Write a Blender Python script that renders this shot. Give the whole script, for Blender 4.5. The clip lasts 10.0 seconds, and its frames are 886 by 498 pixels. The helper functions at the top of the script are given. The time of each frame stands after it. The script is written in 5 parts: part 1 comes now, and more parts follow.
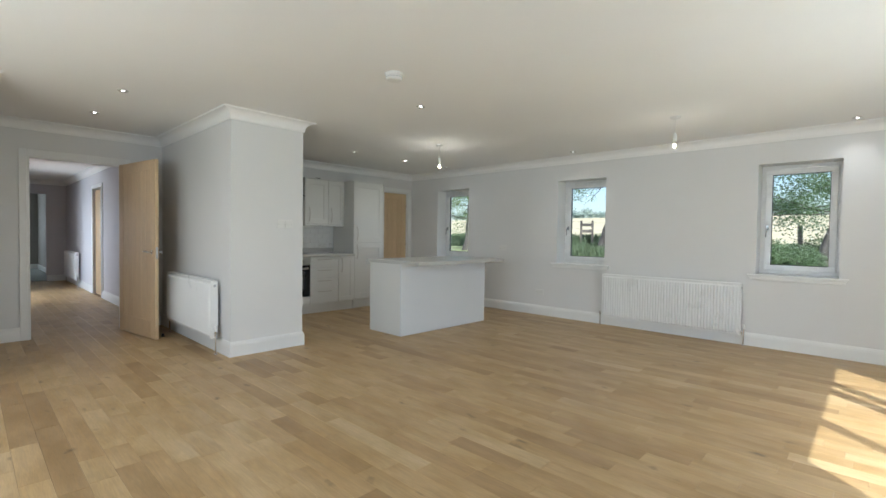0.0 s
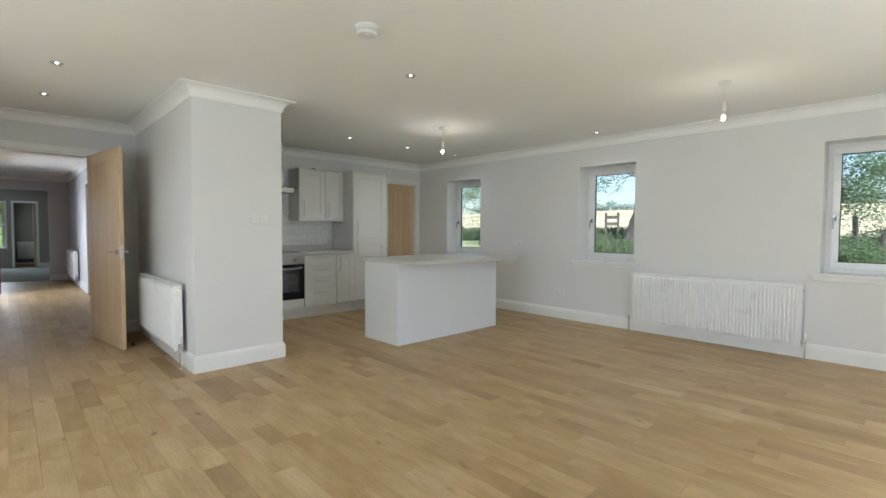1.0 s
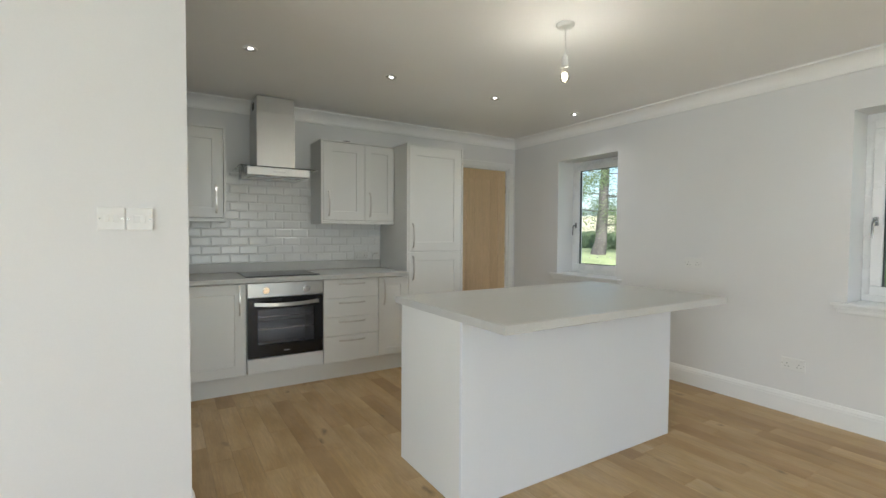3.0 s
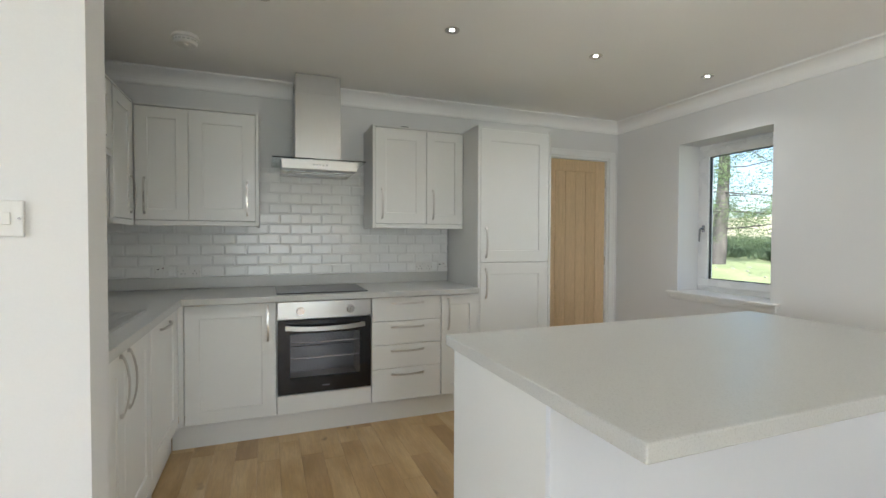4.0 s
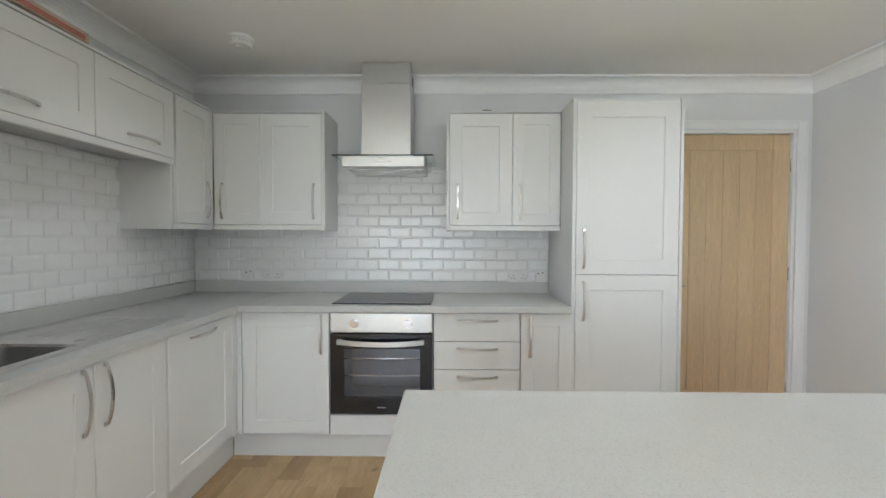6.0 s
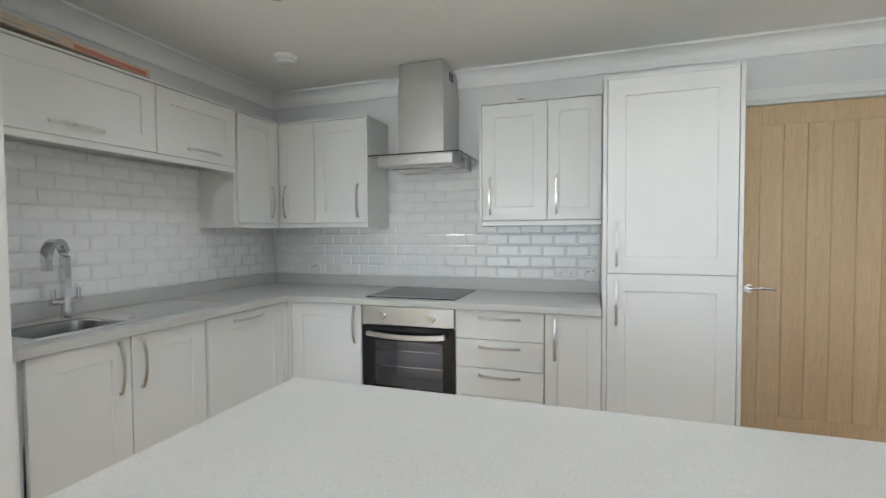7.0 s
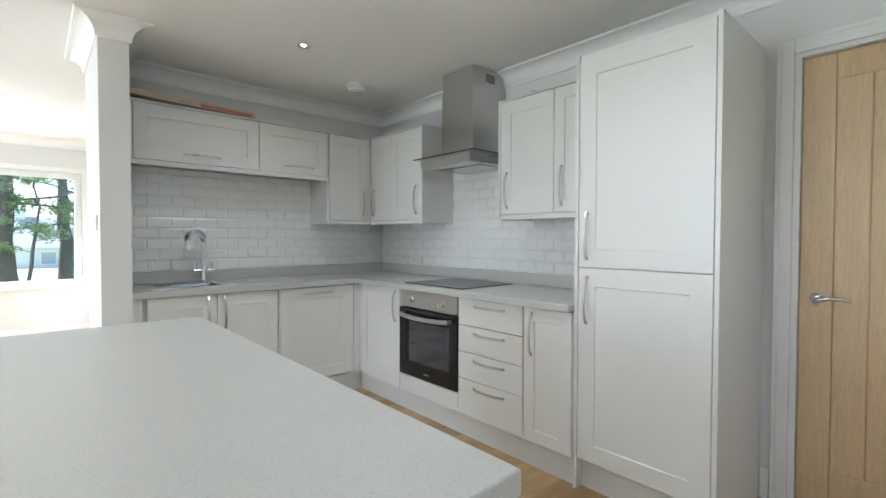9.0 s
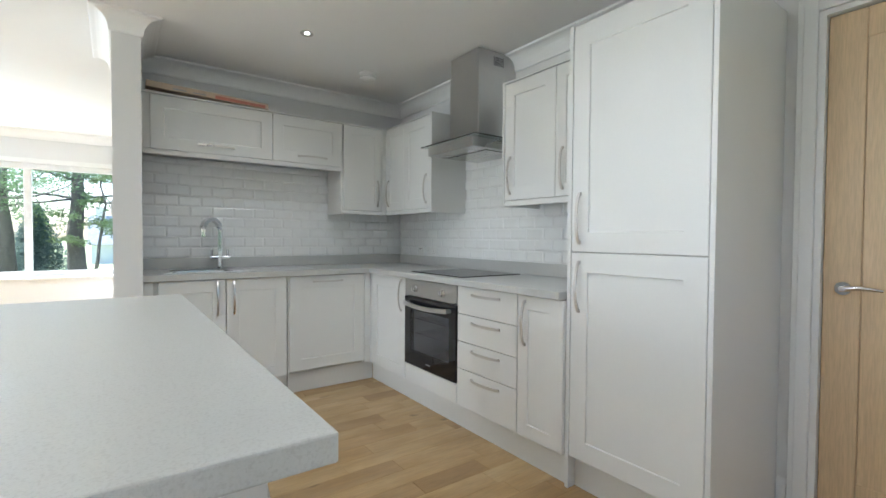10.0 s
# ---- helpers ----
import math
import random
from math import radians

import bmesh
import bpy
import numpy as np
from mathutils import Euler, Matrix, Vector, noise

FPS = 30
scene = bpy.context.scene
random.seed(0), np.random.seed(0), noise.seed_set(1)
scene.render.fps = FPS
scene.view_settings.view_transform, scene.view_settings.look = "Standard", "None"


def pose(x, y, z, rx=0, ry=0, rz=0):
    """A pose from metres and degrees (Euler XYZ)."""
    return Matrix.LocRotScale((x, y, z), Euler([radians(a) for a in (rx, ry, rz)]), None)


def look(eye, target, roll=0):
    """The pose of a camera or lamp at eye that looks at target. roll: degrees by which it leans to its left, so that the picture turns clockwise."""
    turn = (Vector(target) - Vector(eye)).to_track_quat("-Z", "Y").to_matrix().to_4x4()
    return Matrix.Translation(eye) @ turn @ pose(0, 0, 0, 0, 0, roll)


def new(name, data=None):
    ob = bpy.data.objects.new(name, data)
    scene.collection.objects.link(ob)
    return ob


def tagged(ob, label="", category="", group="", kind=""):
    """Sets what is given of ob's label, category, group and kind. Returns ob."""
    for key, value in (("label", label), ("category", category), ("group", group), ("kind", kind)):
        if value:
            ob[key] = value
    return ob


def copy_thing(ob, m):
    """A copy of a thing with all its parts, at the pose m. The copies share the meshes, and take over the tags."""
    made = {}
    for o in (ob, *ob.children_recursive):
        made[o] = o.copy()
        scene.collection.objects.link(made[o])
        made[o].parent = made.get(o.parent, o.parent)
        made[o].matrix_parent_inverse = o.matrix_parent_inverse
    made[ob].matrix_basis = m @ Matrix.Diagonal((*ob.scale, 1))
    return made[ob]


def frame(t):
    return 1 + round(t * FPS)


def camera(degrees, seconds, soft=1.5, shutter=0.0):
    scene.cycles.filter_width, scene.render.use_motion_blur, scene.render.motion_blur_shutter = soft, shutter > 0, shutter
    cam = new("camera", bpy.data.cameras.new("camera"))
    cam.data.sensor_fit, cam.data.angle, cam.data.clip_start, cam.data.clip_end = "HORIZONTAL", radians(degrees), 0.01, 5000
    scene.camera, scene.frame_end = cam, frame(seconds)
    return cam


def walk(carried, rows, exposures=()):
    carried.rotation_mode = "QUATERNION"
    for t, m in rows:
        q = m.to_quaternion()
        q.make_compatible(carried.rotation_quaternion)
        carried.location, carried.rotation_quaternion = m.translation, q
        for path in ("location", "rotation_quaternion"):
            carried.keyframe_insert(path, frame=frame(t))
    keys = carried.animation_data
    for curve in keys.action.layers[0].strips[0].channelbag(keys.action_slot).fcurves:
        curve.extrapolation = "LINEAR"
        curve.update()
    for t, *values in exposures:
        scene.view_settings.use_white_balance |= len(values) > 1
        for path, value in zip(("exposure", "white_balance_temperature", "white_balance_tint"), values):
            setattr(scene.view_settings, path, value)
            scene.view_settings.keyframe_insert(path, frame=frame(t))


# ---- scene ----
cam = camera(88.3, 10.0)
PATH = [
    (0, (-0.109, 0.188, 1.212), (-1.49, 1.635, 1.157), 0.8),
    (0.5, (-0.218, 0.451, 1.234), (-1.622, 1.874, 1.16), 0.7),
    (1, (-0.461, 0.854, 1.222), (-1.909, 2.232, 1.141), 0.3),
    (1.5, (-0.888, 1.3, 1.252), (-2.413, 2.591, 1.164), 0.3),
    (2, (-1.454, 1.794, 1.26), (-3.023, 3.031, 1.176), 0.4),
    (2.2, (-1.662, 1.997, 1.264), (-3.256, 3.202, 1.186), 0.3),
    (3.3, (-2.832, 2.835, 1.28), (-4.584, 3.797, 1.208), 0.3),
    (3.5, (-2.989, 2.952, 1.288), (-4.781, 3.838, 1.216), 0.2),
    (4, (-3.303, 3.154, 1.275), (-5.169, 3.873, 1.228), 0.2),
    (4.5, (-3.491, 3.294, 1.261), (-5.404, 3.875, 1.23), 0.1),
    (5, (-3.581, 3.458, 1.272), (-5.536, 3.878, 1.239), 0.2),
    (5.5, (-3.654, 3.642, 1.288), (-5.64, 3.876, 1.247), 0.2),
    (6, (-3.716, 3.899, 1.313), (-5.715, 3.873, 1.258), 0.2),
    (6.2, (-3.736, 4.02, 1.322), (-5.73, 3.878, 1.26), 0.1),
    (7.3, (-3.874, 4.81, 1.294), (-5.712, 4.023, 1.245), -0.3),
    (7.5, (-3.888, 4.978, 1.284), (-5.685, 4.101, 1.254), -0.2),
    (8, (-3.969, 5.394, 1.257), (-5.629, 4.279, 1.237), -0.0),
    (8.5, (-4.201, 5.725, 1.256), (-5.687, 4.386, 1.23), 0.0),
    (9, (-4.399, 5.843, 1.234), (-5.735, 4.355, 1.186), 0.1),
    (9.5, (-4.561, 5.909, 1.19), (-5.797, 4.337, 1.142), 0.3),
    (10, (-4.679, 5.98, 1.153), (-5.847, 4.358, 1.105), 0.4),
]
EXPOSURES = [(0.0, 0.52, 5700, 6), (2.0, 0.80, 5880, 6), (3.5, 1.02, 5860, 7), (5.5, 1.54, 5620, 9), (7.5, 1.62, 5480, 9), (10.0, 1.65, 5420, 8)]
walk(cam, [(t, look(eye, target, roll)) for t, eye, target, roll in PATH], EXPOSURES)

# ---------------------------------------------------------------- world, sun, large lights
SUN_WAY = Vector((0.73, -0.683, 0.0)).normalized()
SUN_ELEV = radians(42.8)
world = bpy.data.worlds.new("sky")
scene.world = world
world.use_nodes = True
wn = world.node_tree
sky = wn.nodes.new("ShaderNodeTexSky")
sky.sky_type = "NISHITA"
sky.sun_disc = False
sky.sun_elevation = SUN_ELEV
sky.sun_rotation = math.atan2(SUN_WAY.x, SUN_WAY.y)
sky.air_density, sky.dust_density, sky.ozone_density = 1.0, 2.0, 1.0
wn.links.new(sky.outputs[0], wn.nodes["Background"].inputs[0])
wn.nodes["Background"].inputs[1].default_value = 0.15

sun_data = bpy.data.lights.new("sun", "SUN")
sun_data.energy, sun_data.angle, sun_data.color = 5.0, radians(0.5), (1.0, 0.95, 0.87)
sun = new("sun", sun_data)
sun.matrix_world = look((SUN_WAY * 20 + Vector((0, 0, 22)))[:], (SUN_WAY * 20 + Vector((0, 0, 22)) - (SUN_WAY * math.cos(SUN_ELEV) + Vector((0, 0, math.sin(SUN_ELEV)))))[:])


def area_lamp(name, eye, target, w, h, power, colour):
    d = bpy.data.lights.new(name, "AREA")
    d.shape, d.size, d.size_y, d.energy, d.color = "RECTANGLE", w, h, power, colour
    ob = new(name, d)
    ob.matrix_world = look(eye, target)
    return ob


# daylight of the garden doors, of the wide window and of the open front door
area_lamp("garden_door_daylight", (0.97, 3.35, 1.1), (-3.0, 3.35, 3.0), 2.5, 1.7, 18, (0.93, 0.96, 1.0))
area_lamp("wide_window_daylight", (-1.9, -1.42, 1.35), (-1.9, 2.0, 1.2), 3.0, 1.2, 40, (0.92, 0.96, 1.0))
area_lamp("front_door_daylight", (-11.5, -0.11, 1.10), (-11.5, 2.0, -0.4), 0.85, 1.8, 30, (0.84, 0.90, 1.0))
area_lamp("far_window_daylight", (-19.55, 0.52, 1.32), (-16.0, 0.52, 0.9), 0.55, 1.35, 14, (0.90, 0.96, 1.0))
# added to lift the dark last room, through an assumed window out of view
area_lamp("last_room_assumed_daylight", (-21.15, 0.965, 1.42), (-21.15, 2.0, 1.2), 0.85, 1.1, 1.6, (0.90, 0.96, 1.0))

# the lit recessed spotlights; that at x=-12.9 is added for the hall's end wall
SPOTS = [(-5.665, 3.14), (-5.665, 4.115), (-5.665, 5.09), (-5.665, 6.06), (-3.25, 3.15), (-3.25, 6.09), (-4.84, 1.138), (-5.92, 1.113), (-0.295, 6.2), (-0.3, 3.15), (-9.95, 1.0), (-11.25, 0.98), (-12.9, 0.98), (-4.87, -0.25)]
for spot_x, spot_y in SPOTS:
    spot_data = bpy.data.lights.new("spot_beam", "SPOT")
    spot_data.energy, spot_data.color = 10.0, (1.0, 0.95, 0.89)
    spot_data.spot_size, spot_data.spot_blend, spot_data.shadow_soft_size = radians(140), 1.0, 0.16
    new("spot_beam", spot_data).matrix_world = pose(spot_x, spot_y, 2.41)

# the two lit bulbs
for bulb_x, bulb_y, bulb_power in ((-4.37, 4.56, 2.2), (-1.60, 5.05, 0.8)):
    bulb_data = bpy.data.lights.new("bulb_light", "POINT")
    bulb_data.energy, bulb_data.color, bulb_data.shadow_soft_size = bulb_power, (1.0, 0.90, 0.74), 0.03
    new("bulb_light", bulb_data).matrix_world = pose(bulb_x, bulb_y, 2.425 - 0.28 - 0.075)


# ---------------------------------------------------------------- materials
def mat(name, colour, rough=0.5, metal=0.0, spread=0.06, scale=3.0, fine=120.0, bump=0.05, stretch=(1, 1, 1), rough_spread=0.08, spec=0.5, coat=0.0):
    m = bpy.data.materials.new(name)
    m.use_nodes = True
    nt = m.node_tree
    b = nt.nodes["Principled BSDF"]
    b.inputs["Metallic"].default_value = metal
    b.inputs["Specular IOR Level"].default_value = spec
    b.inputs["Coat Weight"].default_value = coat
    geo = nt.nodes.new("ShaderNodeNewGeometry")
    mp = nt.nodes.new("ShaderNodeMapping")
    mp.inputs["Scale"].default_value = stretch
    nt.links.new(geo.outputs["Position"], mp.inputs["Vector"])
    big = nt.nodes.new("ShaderNodeTexNoise")
    big.inputs["Scale"].default_value, big.inputs["Detail"].default_value = scale, 5
    small = nt.nodes.new("ShaderNodeTexNoise")
    small.inputs["Scale"].default_value, small.inputs["Detail"].default_value = fine, 3
    for n in (big, small):
        nt.links.new(mp.outputs[0], n.inputs["Vector"])
    mixf = nt.nodes.new("ShaderNodeMix")
    mixf.inputs[0].default_value = 0.35
    nt.links.new(big.outputs["Fac"], mixf.inputs[2])
    nt.links.new(small.outputs["Fac"], mixf.inputs[3])
    ramp = nt.nodes.new("ShaderNodeValToRGB")
    lo = [max(0, c * (1 - spread)) for c in colour]
    hi = [min(1, c * (1 + spread)) for c in colour]
    ramp.color_ramp.elements[0].position, ramp.color_ramp.elements[1].position = 0.3, 0.7
    ramp.color_ramp.elements[0].color, ramp.color_ramp.elements[1].color = (*lo, 1), (*hi, 1)
    nt.links.new(mixf.outputs[0], ramp.inputs[0])
    nt.links.new(ramp.outputs[0], b.inputs["Base Color"])
    mr = nt.nodes.new("ShaderNodeMapRange")
    mr.inputs["To Min"].default_value, mr.inputs["To Max"].default_value = max(0.02, rough - rough_spread), min(1, rough + rough_spread)
    nt.links.new(big.outputs["Fac"], mr.inputs["Value"])
    nt.links.new(mr.outputs[0], b.inputs["Roughness"])
    if bump:
        bp = nt.nodes.new("ShaderNodeBump")
        bp.inputs["Strength"].default_value, bp.inputs["Distance"].default_value = bump, 0.004
        nt.links.new(small.outputs["Fac"], bp.inputs["Height"])
        nt.links.new(bp.outputs[0], b.inputs["Normal"])
    return m


def oak(name, pick, along, tones, rough=0.42, rustic=True):
    """Oak with grain along one axis. pick: 'object', 'island' or 'none', by which boards differ."""
    m = bpy.data.materials.new(name)
    m.use_nodes = True
    nt = m.node_tree
    b = nt.nodes["Principled BSDF"]
    geo = nt.nodes.new("ShaderNodeNewGeometry")
    if pick == "object":
        rnd = nt.nodes.new("ShaderNodeObjectInfo").outputs["Random"]
    elif pick == "island":
        rnd = geo.outputs["Random Per Island"]
    else:
        v = nt.nodes.new("ShaderNodeValue")
        v.outputs[0].default_value = 0.45
        rnd = v.outputs[0]
    far = nt.nodes.new("ShaderNodeMath")
    far.operation = "MULTIPLY"
    far.inputs[1].default_value = 37.0
    nt.links.new(rnd, far.inputs[0])
    add = nt.nodes.new("ShaderNodeVectorMath")
    nt.links.new(geo.outputs["Position"], add.inputs[0])
    nt.links.new(far.outputs[0], add.inputs[1])
    mp = nt.nodes.new("ShaderNodeMapping")
    mp.inputs["Scale"].default_value = [0.07 if i == along else 1.0 for i in range(3)]
    nt.links.new(add.outputs[0], mp.inputs["Vector"])
    wave = nt.nodes.new("ShaderNodeTexNoise")
    wave.inputs["Scale"].default_value, wave.inputs["Detail"].default_value, wave.inputs["Distortion"].default_value = 34, 6, 1.6
    nt.links.new(mp.outputs[0], wave.inputs["Vector"])
    pores = nt.nodes.new("ShaderNodeTexNoise")
    pores.inputs["Scale"].default_value, pores.inputs["Detail"].default_value = 230, 2
    nt.links.new(mp.outputs[0], pores.inputs["Vector"])
    knots = nt.nodes.new("ShaderNodeTexVoronoi")
    knots.inputs["Scale"].default_value = 4.2
    kmap = nt.nodes.new("ShaderNodeMapping")
    kmap.inputs["Scale"].default_value = [0.62 if i == along else 1.25 for i in range(3)]
    nt.links.new(add.outputs[0], kmap.inputs["Vector"])
    warp = nt.nodes.new("ShaderNodeTexNoise")
    warp.inputs["Scale"].default_value, warp.inputs["Detail"].default_value = 9, 3
    nt.links.new(add.outputs[0], warp.inputs["Vector"])
    bend = nt.nodes.new("ShaderNodeVectorMath")
    bend.operation = "MULTIPLY_ADD"
    bend.inputs[1].default_value = (0.10, 0.10, 0.10)
    nt.links.new(warp.outputs["Color"], bend.inputs[0])
    nt.links.new(kmap.outputs[0], bend.inputs[2])
    nt.links.new(bend.outputs[0], knots.inputs["Vector"])
    cloud = nt.nodes.new("ShaderNodeTexNoise")
    cloud.inputs["Scale"].default_value, cloud.inputs["Detail"].default_value = 6.5, 4
    cmap = nt.nodes.new("ShaderNodeMapping")
    cmap.inputs["Scale"].default_value = [0.4 if i == along else 1.0 for i in range(3)]
    nt.links.new(add.outputs[0], cmap.inputs["Vector"])
    nt.links.new(cmap.outputs[0], cloud.inputs["Vector"])
    tint = nt.nodes.new("ShaderNodeValToRGB")
    tint.color_ramp.elements[0].position, tint.color_ramp.elements[1].position = 0.34, 0.66
    tint.color_ramp.elements[0].color, tint.color_ramp.elements[1].color = (0.84, 0.80, 0.70, 1), (1.06, 1.08, 1.16, 1)
    nt.links.new(cloud.outputs["Fac"], tint.inputs[0])
    tone = nt.nodes.new("ShaderNodeValToRGB")
    cr = tone.color_ramp
    cr.elements[0].color, cr.elements[1].color = (*tones[0], 1), (*tones[-1], 1)
    for i, c in enumerate(tones[1:-1]):
        e = cr.elements.new((i + 1) / (len(tones) - 1))
        e.color = (*c, 1)
    nt.links.new(rnd, tone.inputs[0])
    grain = nt.nodes.new("ShaderNodeMapRange")
    grain.inputs["From Min"].default_value, grain.inputs["From Max"].default_value = 0.3, 0.7
    grain.inputs["To Min"].default_value, grain.inputs["To Max"].default_value = (0.88, 1.08) if rustic else (0.93, 1.04)
    nt.links.new(wave.outputs["Fac"], grain.inputs["Value"])
    g2 = nt.nodes.new("ShaderNodeMapRange")
    g2.inputs["From Min"].default_value, g2.inputs["From Max"].default_value = 0.35, 0.6
    g2.inputs["To Min"].default_value, g2.inputs["To Max"].default_value = 0.92, 1.03
    nt.links.new(pores.outputs["Fac"], g2.inputs["Value"])
    k = nt.nodes.new("ShaderNodeMapRange")
    k.inputs["From Min"].default_value, k.inputs["From Max"].default_value = 0.03, 0.13
    k.inputs["To Min"].default_value, k.inputs["To Max"].default_value = 0.5, 1.0
    nt.links.new(knots.outputs["Distance"], k.inputs["Value"])
    out = tone.outputs[0]
    for src in (grain.outputs[0], g2.outputs[0]) + ((k.outputs[0], tint.outputs[0]) if rustic else ()):
        mul = nt.nodes.new("ShaderNodeMix")
        mul.data_type, mul.blend_type = "RGBA", "MULTIPLY"
        mul.inputs[0].default_value = 1.0
        nt.links.new(out, mul.inputs[6])
        nt.links.new(src, mul.inputs[7])
        out = mul.outputs[2]
    nt.links.new(out, b.inputs["Base Color"])
    rr = nt.nodes.new("ShaderNodeMapRange")
    rr.inputs["To Min"].default_value, rr.inputs["To Max"].default_value = rough - 0.08, rough + 0.14
    nt.links.new(wave.outputs["Fac"], rr.inputs["Value"])
    nt.links.new(rr.outputs[0], b.inputs["Roughness"])
    bp = nt.nodes.new("ShaderNodeBump")
    bp.inputs["Strength"].default_value, bp.inputs["Distance"].default_value = 0.12, 0.002
    nt.links.new(pores.outputs["Fac"], bp.inputs["Height"])
    nt.links.new(bp.outputs[0], b.inputs["Normal"])
    return m


def glow(name, colour, strength):
    m = bpy.data.materials.new(name)
    m.use_nodes = True
    b = m.node_tree.nodes["Principled BSDF"]
    b.inputs["Base Color"].default_value = (*colour, 1)
    b.inputs["Emission Color"].default_value = (*colour, 1)
    b.inputs["Emission Strength"].default_value = strength
    return m


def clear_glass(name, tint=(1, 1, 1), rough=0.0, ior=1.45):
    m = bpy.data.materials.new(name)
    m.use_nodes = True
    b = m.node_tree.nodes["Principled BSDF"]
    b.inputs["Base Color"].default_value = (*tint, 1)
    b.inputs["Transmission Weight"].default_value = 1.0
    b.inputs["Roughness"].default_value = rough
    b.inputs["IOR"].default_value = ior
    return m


def speckled(name, base, fleck, dark):
    m = mat(name, base, rough=0.36, spec=0.45, spread=0.03, scale=6.3, fine=283, bump=0.02, rough_spread=0.06)
    nt = m.node_tree
    b = nt.nodes["Principled BSDF"]
    old = b.inputs["Base Color"].links[0].from_socket
    geo = nt.nodes.new("ShaderNodeNewGeometry")
    out = old
    for sc, col, lo, hi in ((317, fleck, 0.50, 0.60), (203, dark, 0.55, 0.63)):
        n = nt.nodes.new("ShaderNodeTexNoise")
        n.inputs["Scale"].default_value, n.inputs["Detail"].default_value = sc, 2
        nt.links.new(geo.outputs["Position"], n.inputs["Vector"])
        r = nt.nodes.new("ShaderNodeMapRange")
        r.inputs["From Min"].default_value, r.inputs["From Max"].default_value = lo, hi
        r.inputs["To Max"].default_value = 0.22
        nt.links.new(n.outputs["Fac"], r.inputs["Value"])
        mx = nt.nodes.new("ShaderNodeMix")
        mx.data_type = "RGBA"
        nt.links.new(r.outputs[0], mx.inputs[0])
        nt.links.new(out, mx.inputs[6])
        mx.inputs[7].default_value = (*col, 1)
        out = mx.outputs[2]
    nt.links.new(out, b.inputs["Base Color"])
    return m


M_WALL = mat("wall_paint", (0.755, 0.75, 0.74), 0.75, spread=0.025, scale=1.4, fine=160, bump=0.06)
M_HALL = mat("hall_paint", (0.66, 0.64, 0.66), 0.75, spread=0.025, scale=1.4, fine=160, bump=0.06)
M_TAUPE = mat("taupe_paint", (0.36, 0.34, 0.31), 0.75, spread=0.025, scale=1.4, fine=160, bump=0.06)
M_CEIL = mat("ceiling_paint", (0.90, 0.893, 0.875), 0.85, spread=0.02, scale=1.1, fine=140, bump=0.05)
M_TRIM = mat("white_gloss_paint", (0.84, 0.84, 0.825), 0.34, spread=0.025, scale=5, fine=90, bump=0.03)
M_UPVC = mat("white_plastic", (0.80, 0.80, 0.79), 0.28, spread=0.02, scale=5, fine=60, bump=0.0)
M_RAD = mat("white_enamel", (0.85, 0.85, 0.835), 0.3, spread=0.02, scale=4, fine=60, bump=0.0)
M_UNIT = mat("pale_grey_lacquer", (0.75, 0.75, 0.725), 0.36, spread=0.018, scale=2.2, fine=80, bump=0.015)
M_UNIT_IN = mat("grey_board", (0.55, 0.55, 0.53), 0.5, spread=0.02, scale=2.2, fine=80, bump=0.015)
# white board; the bluish light of the windows is put into its colour
M_ISLAND = mat("white_board_blue_lit", (0.735, 0.755, 0.785), 0.4, spread=0.018, scale=2.0, fine=80, bump=0.015)
M_TOP = speckled("speckled_worktop", (0.55, 0.55, 0.525), (0.43, 0.43, 0.405), (0.32, 0.31, 0.29))
M_TILE = mat("white_glazed_tile", (0.86, 0.86, 0.845), 0.11, spread=0.03, scale=7, fine=30, bump=0.02, rough_spread=0.04, spec=0.45)
M_GROUT = mat("tile_grout", (0.79, 0.79, 0.775), 0.9, spread=0.06, scale=9, fine=200, bump=0.1)
M_NICKEL = mat("brushed_nickel", (0.62, 0.60, 0.57), 0.3, 1.0, spread=0.06, scale=8, fine=220, bump=0.03, stretch=(1, 1, 0.2))
M_SATIN = mat("satin_chrome", (0.36, 0.36, 0.365), 0.25, 1.0, spread=0.06, scale=8, fine=120, bump=0.02)
M_STEEL = mat("brushed_steel", (0.56, 0.555, 0.54), 0.27, 1.0, spread=0.05, scale=3, fine=260, bump=0.03, stretch=(1, 0.08, 1))
M_STEEL_V = mat("brushed_steel_upright", (0.58, 0.575, 0.56), 0.3, 1.0, spread=0.05, scale=2.5, fine=260, bump=0.03, stretch=(1, 1, 0.06))
M_SINK = mat("satin_steel", (0.74, 0.735, 0.72), 0.42, 1.0, spread=0.04, scale=3, fine=200, bump=0.02, stretch=(0.2, 1, 1))
M_BOWL = mat("polished_steel", (0.48, 0.475, 0.465), 0.22, 1.0, spread=0.05, scale=4, fine=160, bump=0.02)
M_CHROME = mat("chrome", (0.72, 0.72, 0.73), 0.08, 1.0, spread=0.02, scale=8, fine=60, bump=0.0, rough_spread=0.03)
M_BLACKGLASS = mat("black_glass", (0.012, 0.012, 0.014), 0.06, spread=0.1, scale=6, fine=60, bump=0.0, rough_spread=0.03)
M_BLACK = mat("black_plastic", (0.02, 0.02, 0.02), 0.45, spread=0.1, scale=8, fine=90, bump=0.02)
M_DARK = mat("dark_enamel", (0.42, 0.42, 0.43), 0.35, spread=0.1, scale=5, fine=90, bump=0.02)
M_GREYMARK = mat("grey_print", (0.35, 0.35, 0.36), 0.5, spread=0.03, scale=8, fine=90, bump=0.0)
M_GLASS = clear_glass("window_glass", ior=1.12)
